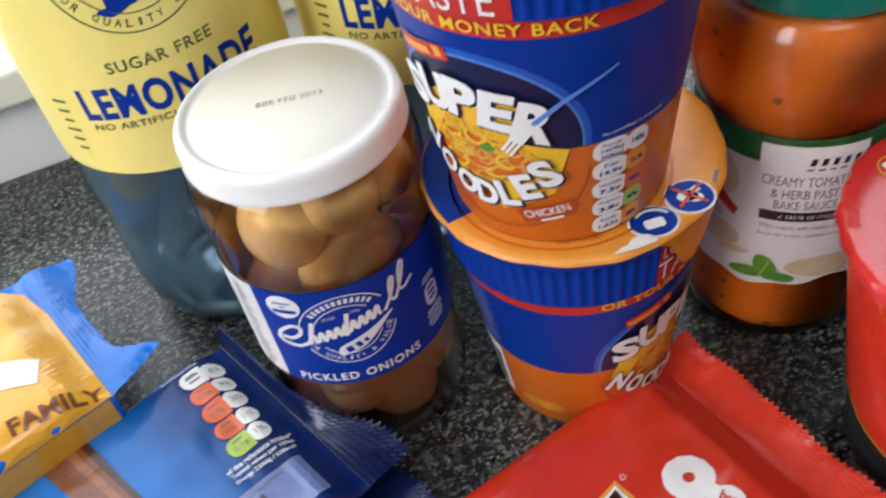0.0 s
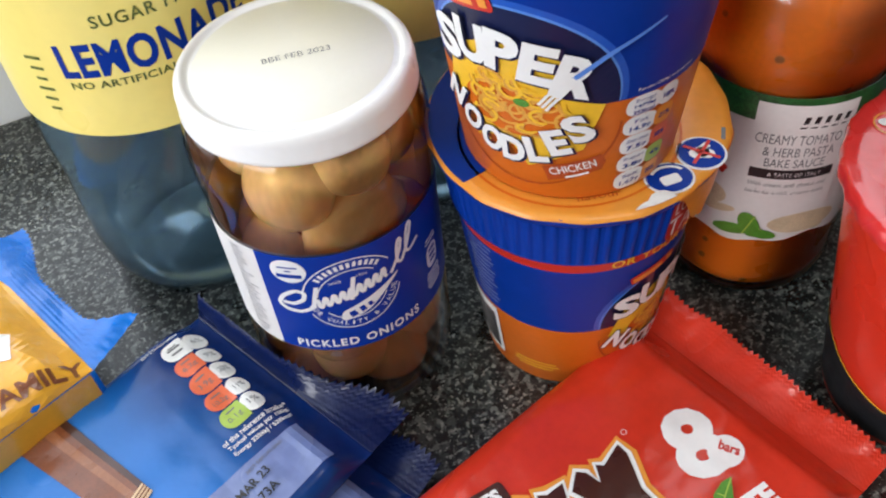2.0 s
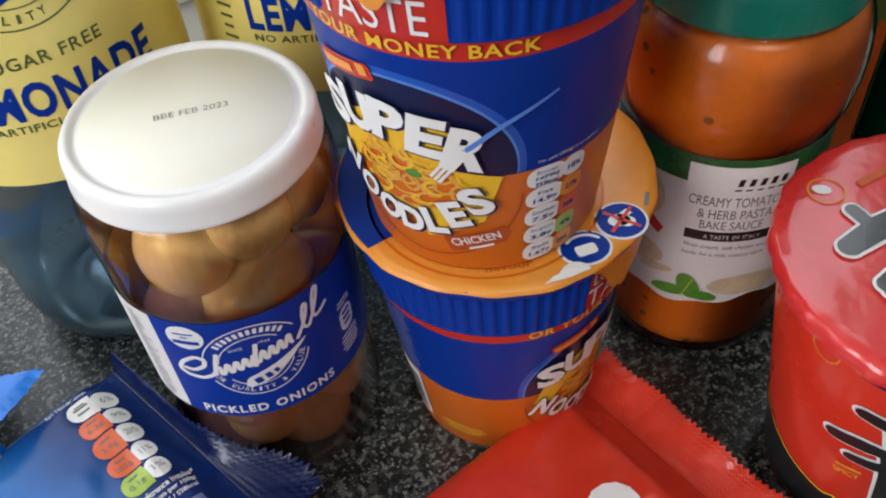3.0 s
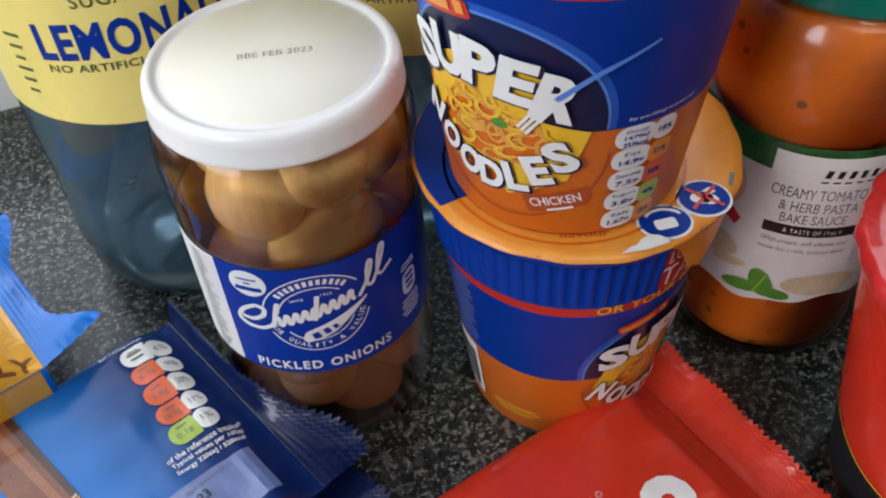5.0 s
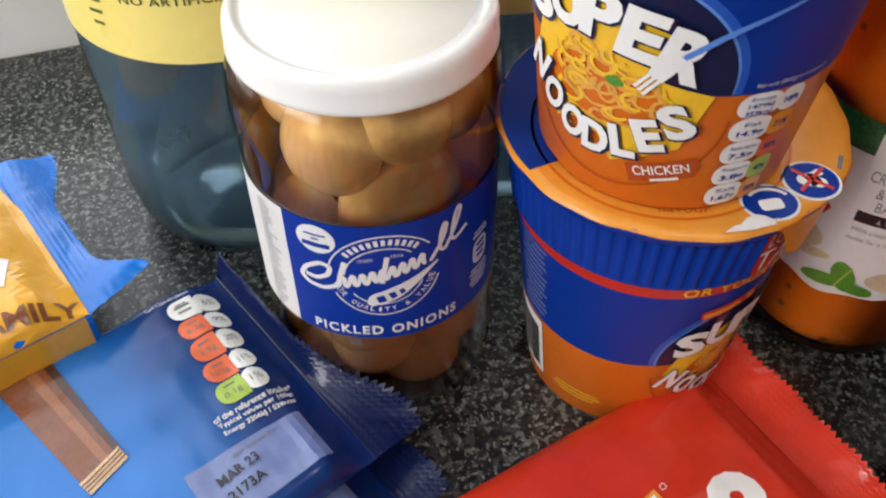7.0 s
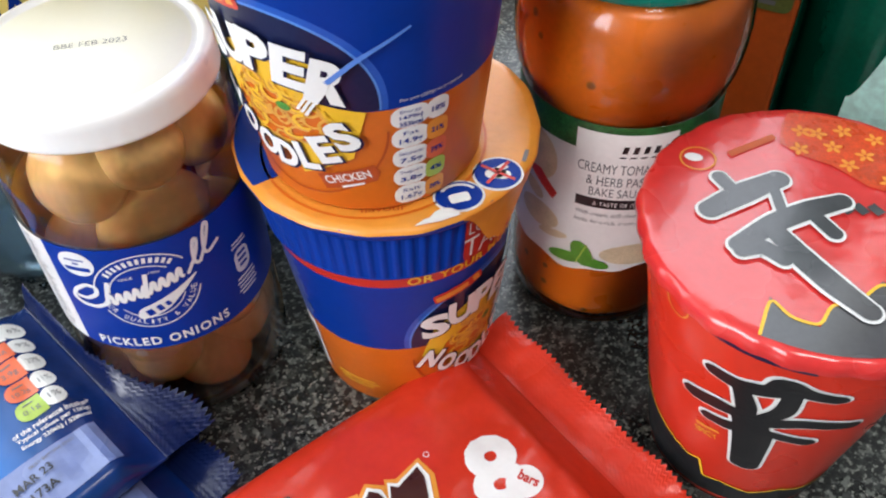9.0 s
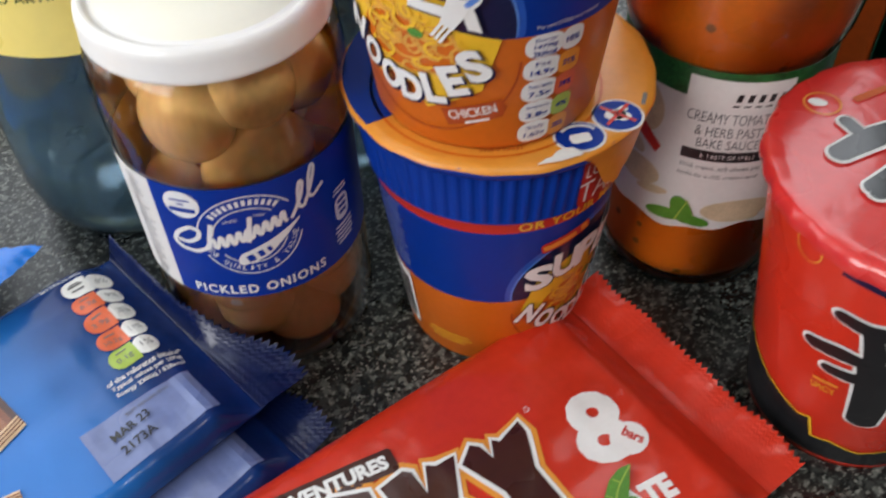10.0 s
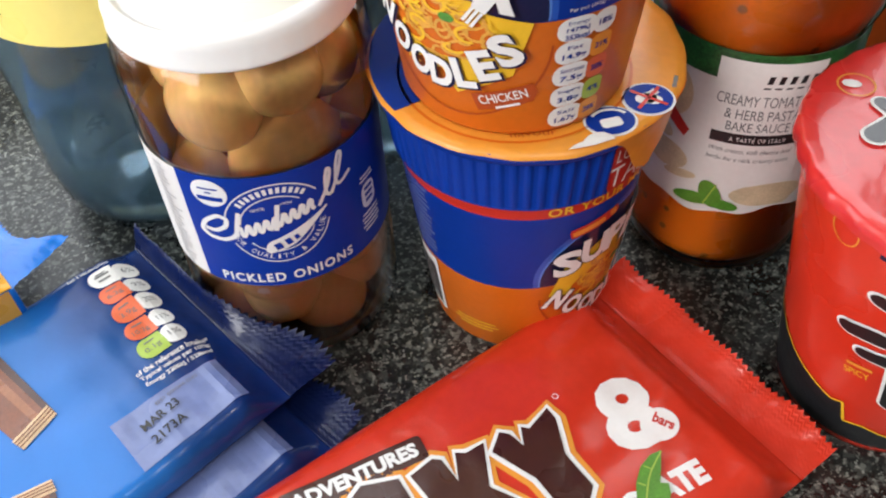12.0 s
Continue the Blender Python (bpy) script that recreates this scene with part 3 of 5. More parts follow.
# ---- noodle pots ----
def noodle_pot(m, k, turn, tab, foot, label, lid_art):
    """A tapered pot of instant noodles. k: its height against the plain one; turn: degrees by which the print is turned; tab: the lid's tab, from, to and length; foot: the radius of its base."""
    t = thing("noodle_pot", m, label, "noodle pot", "stacked noodle pots")
    wall = [(foot - 0.0003, 0.0), (foot, 0.002 * k), (0.0415, 0.0965 * k), (0.0417, 0.12 * k)]
    zr0, zr1, ztop = 0.0772 * k, 0.0962 * k, 0.1005 * k
    part("cup", lathe([(0, 0.002), (foot - 0.004, 0.002), (foot - 0.0025, 0), (foot - 0.001, 0.0003), (foot, 0.002), (radius_at(wall, 0.05 * k), 0.05 * k), (radius_at(wall, zr1), zr1), (0.0405, ztop - 0.001)]), ORANGE, t, "orange printed cup wall")
    band = part("blue_band", sleeve(wall, 0.0372 * k, 0.0716 * k, 0, 360, 0.00015), BLUE, t, "deep blue printed band")
    red = part("red_band", sleeve(wall, 0.0716 * k, zr0, 0, 360, 0.00018), RED, t, "red printed band")
    n = 68
    bm = bmesh.new()
    cols = []
    steps = n * 8
    a_lo, a_hi = radians(turn + 41), radians(turn + 360)
    for i in range(steps + 1):
        a = a_lo + (a_hi - a_lo) * i / steps
        s = math.sin(a * n)
        d = 0.0010 + 0.00045 * max(-0.4, min(1, 1.6 * s))
        col = []
        for q, zz in ((1.3, zr0), (1.3, zr0 + 0.0006), (1.0, zr0 + 0.0012), (1.0, zr1 - 0.0005), (0.4, zr1 + 0.0004)):
            r = radius_at(wall, zz) + (d * q if q <= 1 else 0.00145)
            col.append(bm.verts.new((r * math.sin(a), -r * math.cos(a), zz)))
        cols.append(col)
    for i in range(steps):
        for j in range(4):
            bm.faces.new((cols[i][j], cols[i + 1][j], cols[i + 1][j + 1], cols[i][j + 1]))
    part("ribbed_collar", bm, BLUE, t, "blue ribbed collar")
    panel = part("red_panel", sleeve(wall, zr0, zr1 + 0.0004, turn, turn + 41, 0.0009), RED, t, "red slogan panel")
    part("rim", lathe([(0.0405, zr1 - 0.0004), (0.0432, zr1 + 0.0002), (0.0450, zr1 + 0.0014), (0.0455, zr1 + 0.0028), (0.0450, ztop), (0.0430, ztop + 0.0003), (0.0405, ztop - 0.0004), (0.0398, ztop - 0.002)]), BLUE, t, "blue rolled rim")
    # printed wall
    f = round_face(wall, turn + 20.5, 0.0)
    u = lambda deg: radians(deg - 20.5) * 0.0312

    def g(x, y, h):
        return f(x, y * k, h)
    h = 0.0003
    # the printed oval: a light halo, a dark oval above the orange part, a star, noodles and a fork
    def above(shape):
        return [(x, max(y, 0.0376)) for x, y in shape[0]], shape[1]
    art("glow", above(ellipse(-0.001, 0.0402, 0.0246, 0.0266, 72)), g, h - 0.0001, GLOW, band)
    art("halo", above(ellipse(-0.001, 0.0400, 0.0232, 0.0251, 72)), g, h, HALO, band)
    art("dark_oval", above(ellipse(-0.001, 0.0398, 0.0227, 0.0246, 72)), g, h + 0.00012, DEEP, band)
    art("oval_ring", ring(0.0, 0.0300, 0.0235, 0.0240, 0.0006, 180, 360), g, h - 0.0001, RIBBON, band)
    star = []
    for i in range(16):
        rr = 0.0228 if i % 2 == 0 else 0.0120
        a = radians(22.5 * i + 8)
        star.append((-0.001 + rr * math.cos(a) * 0.88, 0.0345 + rr * math.sin(a) * 0.92))
    art("star", (star, [tuple(range(16))]), g, h + 0.0003, SUN, band, "yellow star print")
    rnd = random.Random(5)
    curls = []
    for i in range(46):
        cx, cy = rnd.gauss(-0.002, 0.0062), rnd.gauss(0.0330, 0.0042)
        curls.append(ring(cx, cy, rnd.uniform(0.0018, 0.004), rnd.uniform(0.0014, 0.003), 0.0008, rnd.uniform(0, 180), rnd.uniform(250, 420), 14))
    art("noodle_bed", ellipse(-0.002, 0.0325, 0.0125, 0.0078, 30), g, h + 0.00042, ORANGE, band)
    tagged(art("noodle_picture", layered(curls, 0.000003), g, h + 0.00055, NOODLE, band, "", 0.01), "golden noodle picture", kind="stuff")
    tagged(art("noodle_shine", layered([moved(c, 0.0007, 0.0009) for c in curls[::3]], 0.000012), g, h + 0.0007, SUN, band, "", 0.01), "yellow shine on the noodle picture", kind="stuff")
    art("herb", ellipse(0.0012, 0.0372, 0.0018, 0.0013, 14), g, h + 0.001, LEAF, band)
    art("fork", joined(stroke([(u(35.5), 0.0412), (u(40), 0.0455), (u(43), 0.0478)], [0.0030, 0.0030, 0.0012]), *[stroke([(u(31) + dx, 0.0372 - dy), (u(35.5) + dx, 0.0415 - dy)], 0.0007) for dx, dy in ((-0.0008, -0.0008), (0.0, 0.0), (0.0008, 0.0008))]), g, h + 0.0014, INK, band, "white fork print")
    art("fork_handle", stroke([(u(42.5), 0.0474), (u(54), 0.0545), (u(72), 0.0618)], [0.0013, 0.0012, 0.0006]), g, h + 0.0014, HALO, band)
    for word, spec in (("SUPER", ((-11, 0.0488, 0.0140, 0.0098, 4), (2.5, 0.0516, 0.0142, 0.0098, 1), (16, 0.0520, 0.0142, 0.0094, -4), (29.5, 0.0505, 0.0140, 0.0090, -9), (43.5, 0.0474, 0.0146, 0.0106, -14))), ("NOODLES", ((-13, 0.0300, 0.0108, 0.0078, -26), (-3.5, 0.0245, 0.0104, 0.0080, -16), (7, 0.0207, 0.0104, 0.0082, -7), (17.5, 0.0196, 0.0104, 0.0082, 1), (28, 0.0214, 0.0104, 0.0068, 10), (36.5, 0.0250, 0.0106, 0.0070, 19), (45, 0.0302, 0.0112, 0.0078, 27)))):
        back, face = [], []
        for ch, (deg, z, hh, ww, rot) in zip(word, spec):
            s = 0.80 if word == "SUPER" else 0.74
            face.append(moved(words(ch, ww * s, hh * 0.88, 0.045), u(deg), z, rot))
            back.append(moved(words(ch, ww * s + 0.0007, hh * 0.88 + 0.0007, 0.06), u(deg) + 0.0003, z - 0.0004, rot))
        art("lettering_shadow", layered(back, 0.00003), g, h + 0.0009, DEEP, band)
        art("lettering", layered(face, 0.00003), g, h + 0.00115, INK, band, "bold white lettering")
    art("ribbon", moved(([(-0.0078, -0.0028), (0.006, -0.0028), (0.0078, 0.0), (0.0072, 0.0032), (-0.0078, 0.0028)], [(0, 1, 2, 3, 4)]), u(45), 0.0138, 17), g, h, RIBBON, band)
    art("flavour_lettering", joined(moved(words("CHICKEN", 0.0118, 0.0029, 0.01), u(43.7), 0.0143, 17), moved(rect(0, 0, 0.006, 0.0008), u(46), 0.0115, 17)), g, h + 0.00015, INK, band)
    # nutrition lozenges
    rows = (("Fat", "14.9g", "21%", TL_AMBER), ("Saturates", "7.5g", "38%", TL_RED), ("Sugars", "3.8g", "4%", TL_GREEN), ("Salt", "1.67g", "28%", TL_AMBER))
    x0 = u(76.5)
    art("lozenge", joined(*[rect(x0 - 0.0022, 0.0338 - 0.0070 * i, 0.0090, 0.0069, 0, 0.0030) for i in range(5)], rect(x0 + 0.0044, 0.0338, 0.0056, 0.0068, 0, 0.0024)), g, h, INK, band, "white nutrition lozenges")
    for i, (what, gram, pct, mat) in enumerate(rows):
        art("lozenge_tip", rect(x0 + 0.0044, 0.0268 - 0.0070 * i, 0.0056, 0.0068, 0, 0.0020), g, h + 0.0001, mat, band)
        art("lozenge_print", joined(moved(words(gram, 0.0056, 0.0022, 0.02), x0 - 0.0022, 0.0256 - 0.0070 * i), moved(words(what, min(0.0058, 0.0012 * len(what)), 0.0013, 0.0), x0 - 0.0022, 0.0285 - 0.0070 * i), moved(words(pct, 0.0034, 0.0018, 0.02), x0 + 0.0044, 0.0268 - 0.0070 * i)), g, h + 0.00025, BLUE, band)
    art("lozenge_print", joined(moved(words("1479kJ", 0.0052, 0.0015, 0.02), x0 - 0.0022, 0.0337), moved(words("353kcal", 0.0054, 0.0015, 0.02), x0 - 0.0022, 0.0317), moved(words("Energy", 0.0048, 0.0013), x0 - 0.0022, 0.0357), moved(words("18%", 0.0034, 0.0018, 0.02), x0 + 0.0044, 0.0338)), g, h + 0.00025, BLUE, band)
    art("nutrition_line", moved(words("Per pot (265g) as prepared", 0.0150, 0.0013), x0 + 0.003, 0.0395, 2), g, h, INK, band)
    art("slogan_band", moved(words("OR YOUR MONEY BACK", 0.0485, 0.0034, 0.02, 1.1), u(21.5), 0.0744), g, 0.0007, SUN, red, "yellow slogan lettering")
    art("slogan", joined(moved(words("TASTE", 0.0190, 0.0082, 0.0), u(18), 0.0823), moved(words("LOVE THE", 0.0150, 0.0052, 0.0), u(16), 0.0906)), g, 0.0012, INK, panel, "white slogan lettering")
    art("name_plate", moved(rect(0, 0, 0.0140, 0.0044, 0, 0.001), u(1), 0.0632, 12), g, h + 0.0003, RED, band)
    art("name_stroke", moved(joined(rect(-0.002, 0, 0.009, 0.0022), rect(0.005, 0.0004, 0.002, 0.003)), u(1), 0.0632, 12), g, h + 0.0005, TL_AMBER, band)
    # back print
    white = part("text_panel", sleeve(wall, 0.008 * k, 0.036 * k, turn - 134, turn - 87, 0.0003), PAPER, t, "white bar code panel")
    art("stripes", joined(*[rect(radians(-105.0 - 20.5) * 0.0299, (0.0105 + 0.0011 * i), 0.016, 0.0004 + 0.0003 * (i % 3)) for i in range(20)]), g, 0.0005, BLACK, white)
    art("fine_print", bars(radians(-93 - 20.5) * 0.0299, 0.0700, [0.011, 0.009, 0.010, 0.011, 0.008, 0.011, 0.010, 0.009, 0.011, 0.007, 0.010, 0.011, 0.009], 0.0024, 0.0010), g, h, PALE_BLUE, band)
    art("fine_print", bars(radians(-62 - 20.5) * 0.0299, 0.0135, [0.014, 0.016, 0.012], 0.0018, 0.0006), g, h, SUN, band)
    # lid film
    lid = part("lid_film", lathe([(0, ztop + 0.0002), (0.03, ztop + 0.0002), (0.0425, ztop + 0.0007), (0.0452, ztop + 0.0006), (0.0457, ztop - 0.0008)], 144, lambda a, z: 0.00025 * math.sin(7 * a + 1) + 0.0002 * math.sin(19 * a)), LID_ORANGE, t, "orange foil lid film")
    a0, a1, drop = tab

    def flap(q):
        w = smooth01(q / 0.38) if q < 0.38 else 1 - 0.62 * smooth01((q - 0.38) / 0.5) - 0.38 * smooth01((q - 0.88) / 0.12)
        return w * (1 + 0.05 * math.sin(31 * q) + 0.03 * math.sin(67 * q))
    low = lambda a: ztop - 0.001 - drop * flap((math.degrees(a) - a0) / (a1 - a0))
    outer = [(0.0458, ztop), (0.0440, zr1 - 0.002), (0.0435, zr0)]
    outer = sorted(((r, z) for r, z in outer), key=lambda q: q[1])
    part("lid_tab", sleeve(outer, 0, ztop + 0.0004, a0, a1, 0.0004, 5, bottom=low), LID_ORANGE, lid, "peeled orange lid tab")
    lid_art(lid, ztop, outer)
    return t


def lower_lid(lid, ztop, outer):
    top = flat_face(0, 0, 0, ztop + 0.0006)
    blue = [(0.0448 * math.cos(radians(a)), 0.0448 * math.sin(radians(a))) for a in range(120, 212, 4)] + [(-0.0300, -0.0170), (-0.026, 0.010)]
    art("blue_sector", (blue, [tuple(range(len(blue)))]), top, 0.0002, BLUE, lid, "dark blue lid print")
    art("badge", joined(ellipse(0.0280, -0.0283, 0.0072, 0.0069, 40)), top, 0.0002, INK, lid)
    art("badge_field", ellipse(0.0280, -0.0283, 0.0065, 0.0062, 40), top, 0.0004, BLUE, lid, "round blue badge")
    art("badge_shape", joined(ellipse(0.0273, -0.0283, 0.0030, 0.0022), rect(0.0288, -0.0268, 0.005, 0.0022, 30), ellipse(0.0293, -0.0293, 0.0022, 0.0018)), top, 0.0006, INK, lid)
    art("badge_cross", joined(rect(0.0280, -0.0283, 0.0110, 0.0010, 45), rect(0.0280, -0.0283, 0.0110, 0.0010, -42)), top, 0.0008, RED, lid)
    art("badge", ellipse(0.0158, -0.0352, 0.0072, 0.0062, 40), top, 0.0002, INK, lid)
    art("badge_field", ellipse(0.0158, -0.0352, 0.0065, 0.0055, 40), top, 0.0004, BLUE, lid)
    art("badge_shape", joined(rect(0.0158, -0.0362, 0.0058, 0.0036, 8, 0.001), ring(0.0158, -0.0352, 0.0056, 0.0046, 0.0009, 30, 150)), top, 0.0006, INK, lid)
    art("flavour_print", moved(words("flavour", 0.0125, 0.0024), -0.0050, -0.0362, -4), top, 0.0002, CARTON, lid)
    art("batch_code", moved(bars(0, 0, [0.0052], 0.001, 0.0012), 0.0372, -0.0222, 66), top, 0.0002, GREY_INK, lid)
    art("torn_edge", poly([(0.0022, -0.0452), (0.0050, -0.0432), (0.0066, -0.0428), (0.0084, -0.0408), (0.0108, -0.0398), (0.0128, -0.0402), (0.0142, -0.0412), (0.0150, -0.0430), (0.0090, -0.0446)]), top, 0.0011, TORN, lid, "torn white paper edge")
    # flat darker ring painted as the shade round the upper pot's foot
    art("sag_ring", ring(-0.0045, -0.0065, 0.0330, 0.0335, 0.0008), top, 0.0002, ORANGE, lid)


def upper_lid(lid, ztop, outer):
    top = flat_face(0, 0, 0, ztop + 0.0006)
    for x, y in ((-0.012, -0.031), (-0.028, -0.026)):
        art("badge", ellipse(x, y, 0.0072, 0.0065, 40), top, 0.0002, INK, lid)
        art("badge_field", ellipse(x, y, 0.0065, 0.0058, 40), top, 0.0004, BLUE, lid, "round blue badge")
        art("badge_shape", joined(ellipse(x, y, 0.0032, 0.0024), rect(x + 0.001, y + 0.0012, 0.005, 0.002, 30)), top, 0.0006, INK, lid)
        art("badge_cross", joined(rect(x, y, 0.0105, 0.0010, 45), rect(x, y, 0.0105, 0.0010, -42)), top, 0.0008, RED, lid)


noodle_pot(pose(0.0708, 0.2280, 0), 1.035, 24.5, (20, 64, 0.0165), 0.0302, "blue and orange noodle pot standing on the worktop", lower_lid)
noodle_pot(pose(0.0663, 0.2215, 0.1047), 1.0, -60, (-56, -12, 0.0145), 0.0310, "blue and orange noodle pot stacked on another pot", upper_lid)


# ---- jar of pasta sauce ----
def sauce_jar(m):
    t = thing("sauce_jar", m, "glass jar of orange tomato pasta sauce with a green lid", "jar")
    wall = [(0.0330, 0.0), (0.0330, 0.2)]
    part("glass", lathe([(0, 0.003), (0.02, 0.002), (0.024, 0), (0.0285, 0.0015), (0.0320, 0.006), (0.0330, 0.013), (0.0330, 0.1000), (0.0339, 0.1025), (0.0354, 0.1080), (0.0362, 0.1160), (0.0362, 0.1235), (0.0353, 0.1310), (0.0334, 0.1365), (0.0308, 0.1398), (0.0292, 0.1410), (0.0290, 0.147)]), GLASS, t, "clear glass jar wall")
    part("sauce", lathe([(0, 0.005), (0.02, 0.004), (0.0275, 0.0048), (0.0310, 0.0095), (0.0319, 0.0145), (0.0319, 0.1000), (0.0328, 0.1028), (0.0343, 0.1085), (0.0351, 0.1160), (0.0351, 0.1235), (0.0342, 0.1305), (0.0324, 0.1358), (0.0298, 0.1390), (0, 0.1393)]), SAUCE, t, "orange tomato and cream sauce")
    lid = part("lid", lathe([(0.0285, 0.1406), (0.0308, 0.1402), (0.0316, 0.1408), (0.0313, 0.1420), (0.0312, 0.1500), (0.0306, 0.1524), (0.0292, 0.1538), (0.0276, 0.1540), (0.0266, 0.1531), (0.0250, 0.1527), (0.0240, 0.1521), (0, 0.1519)], wave=lambda a, z: 0.00012 * math.sin(50 * a) if 0.1415 < z < 0.151 else 0), GREEN_LID, t, "dark green metal lid")
    wavy = lambda a: 0.0358 + 0.0014 * math.sin(4 * a + 1) + 0.0008 * math.sin(11 * a)
    label = part("label", sleeve(wall, 0.036, 0.1003, -100, 95, 0.00015, bottom=wavy), PAPER, t, "white picture label")
    part("green_strip", sleeve(wall, 0.0897, 0.1004, -100, 95, 0.0003), GREEN, label, "dark green leaf strip")
    f = round_face(wall, -17, -0.0066)
    h = 0.00045
    art("pale_slice", ellipse(-0.0275, 0.086, 0.008, 0.010, 30, 10), f, 0.0003, CREAM, label, "cream food picture")
    art("pale_slice", ellipse(-0.0260, 0.060, 0.0090, 0.0055, 30), f, 0.0003, CREAM, label)
    art("red_slice", joined(([(-0.034, 0.079), (-0.020, 0.0700), (-0.0185, 0.0735), (-0.026, 0.0800)], [(0, 1, 2, 3)])), f, 0.00042, RED, label, "red pepper slice print")
    art("pasta_swirl", joined(*[ring(0.004 + 0.0032 * i, 0.0510 - 0.0004 * i, 0.0042, 0.0040, 0.0013, 20, 320, 20) for i in range(5)]), f, 0.0005, CREAM, label, "cream pasta swirl print")
    art("pasta_swirl", ellipse(0.011, 0.0508, 0.0125, 0.0050, 30), f, 0.0004, CREAM, label)
    art("basil", layered([ellipse(-0.0128, 0.0465, 0.0068, 0.0026, 20, 8), ellipse(-0.0030, 0.0460, 0.0055, 0.0022, 20, -12), ellipse(-0.0075, 0.0500, 0.0034, 0.0062, 20, 25)], 0.0001), f, 0.0006, LEAF, label, "green basil leaf print")
    art("basil_vein", stroke([(-0.0090, 0.0452), (-0.0060, 0.0550)], 0.0005), f, 0.001, TL_GREEN, label)
    art("shade_print", joined(ellipse(-0.0285, 0.0700, 0.0050, 0.0028, 20, -30), ellipse(-0.0190, 0.0545, 0.0060, 0.0018, 20, 12)), f, 0.00046, CREAM, label)
    sticker = part("white_panel", sleeve(wall, 0.0520, 0.0978, -40.5, 14, 0.0006), PAPER, label, "white text panel")
    g = lambda x, y, q: f(x + 0.0008, y, q + 0.0003)
    art("name_mark", joined(*[moved(rect(0, 0, 0.0016, 0.0028), 0.0010 + 0.0032 * i, 0.0985, 0, shear=0.2) for i in range(5)], *[moved(rect(0, 0, 0.0020, 0.0006), 0.0004 + 0.0032 * i, 0.0955, 0, shear=0.8) for i in range(5)]), g, h, BLACK, sticker)
    art("title", joined(moved(words("CREAMY TOMATO", 0.0270, 0.0040), 0.0005, 0.0903), moved(words("& HERB PASTA", 0.0225, 0.0038), 0.0015, 0.0850), moved(words("BAKE SAUCE", 0.0190, 0.0036), 0.0010, 0.0802)), g, h, GREY_INK, sticker, "grey serif-like product title")
    art("bar", rect(0.0010, 0.0752, 0.0270, 0.0042), g, h, BLACK, sticker)
    art("bar_lettering", moved(words("A TASTE OF ITALY", 0.0170, 0.0017, 0.0, 1.2), 0.0018, 0.0752), g, h + 0.0002, INK, sticker)
    art("small_lettering", joined(moved(words("With cream, soft cheese and", 0.0255, 0.0022), 0.0005, 0.0702, 0, shear=0.25), moved(words("herbs for a rich, creamy taste", 0.0255, 0.0022), 0.0005, 0.0665, 0, shear=0.25)), g, h, GREY_INK, sticker)
    return t


sauce_jar(pose(0.1505, 0.2492, 0))


# ---- red noodle cup with a foil lid ----
def brush_line(points, width):
    """A thick brush line with rounded ends."""
    (x0, y0), (x1, y1) = points[0], points[-1]
    return layered([stroke(points, [width * 0.9] + [width * 1.1] * (len(points) - 2) + [width * 0.9]), ellipse(x0, y0, width * 0.46, width * 0.46, 18), ellipse(x1, y1, width * 0.46, width * 0.46, 18)], 0.00001)


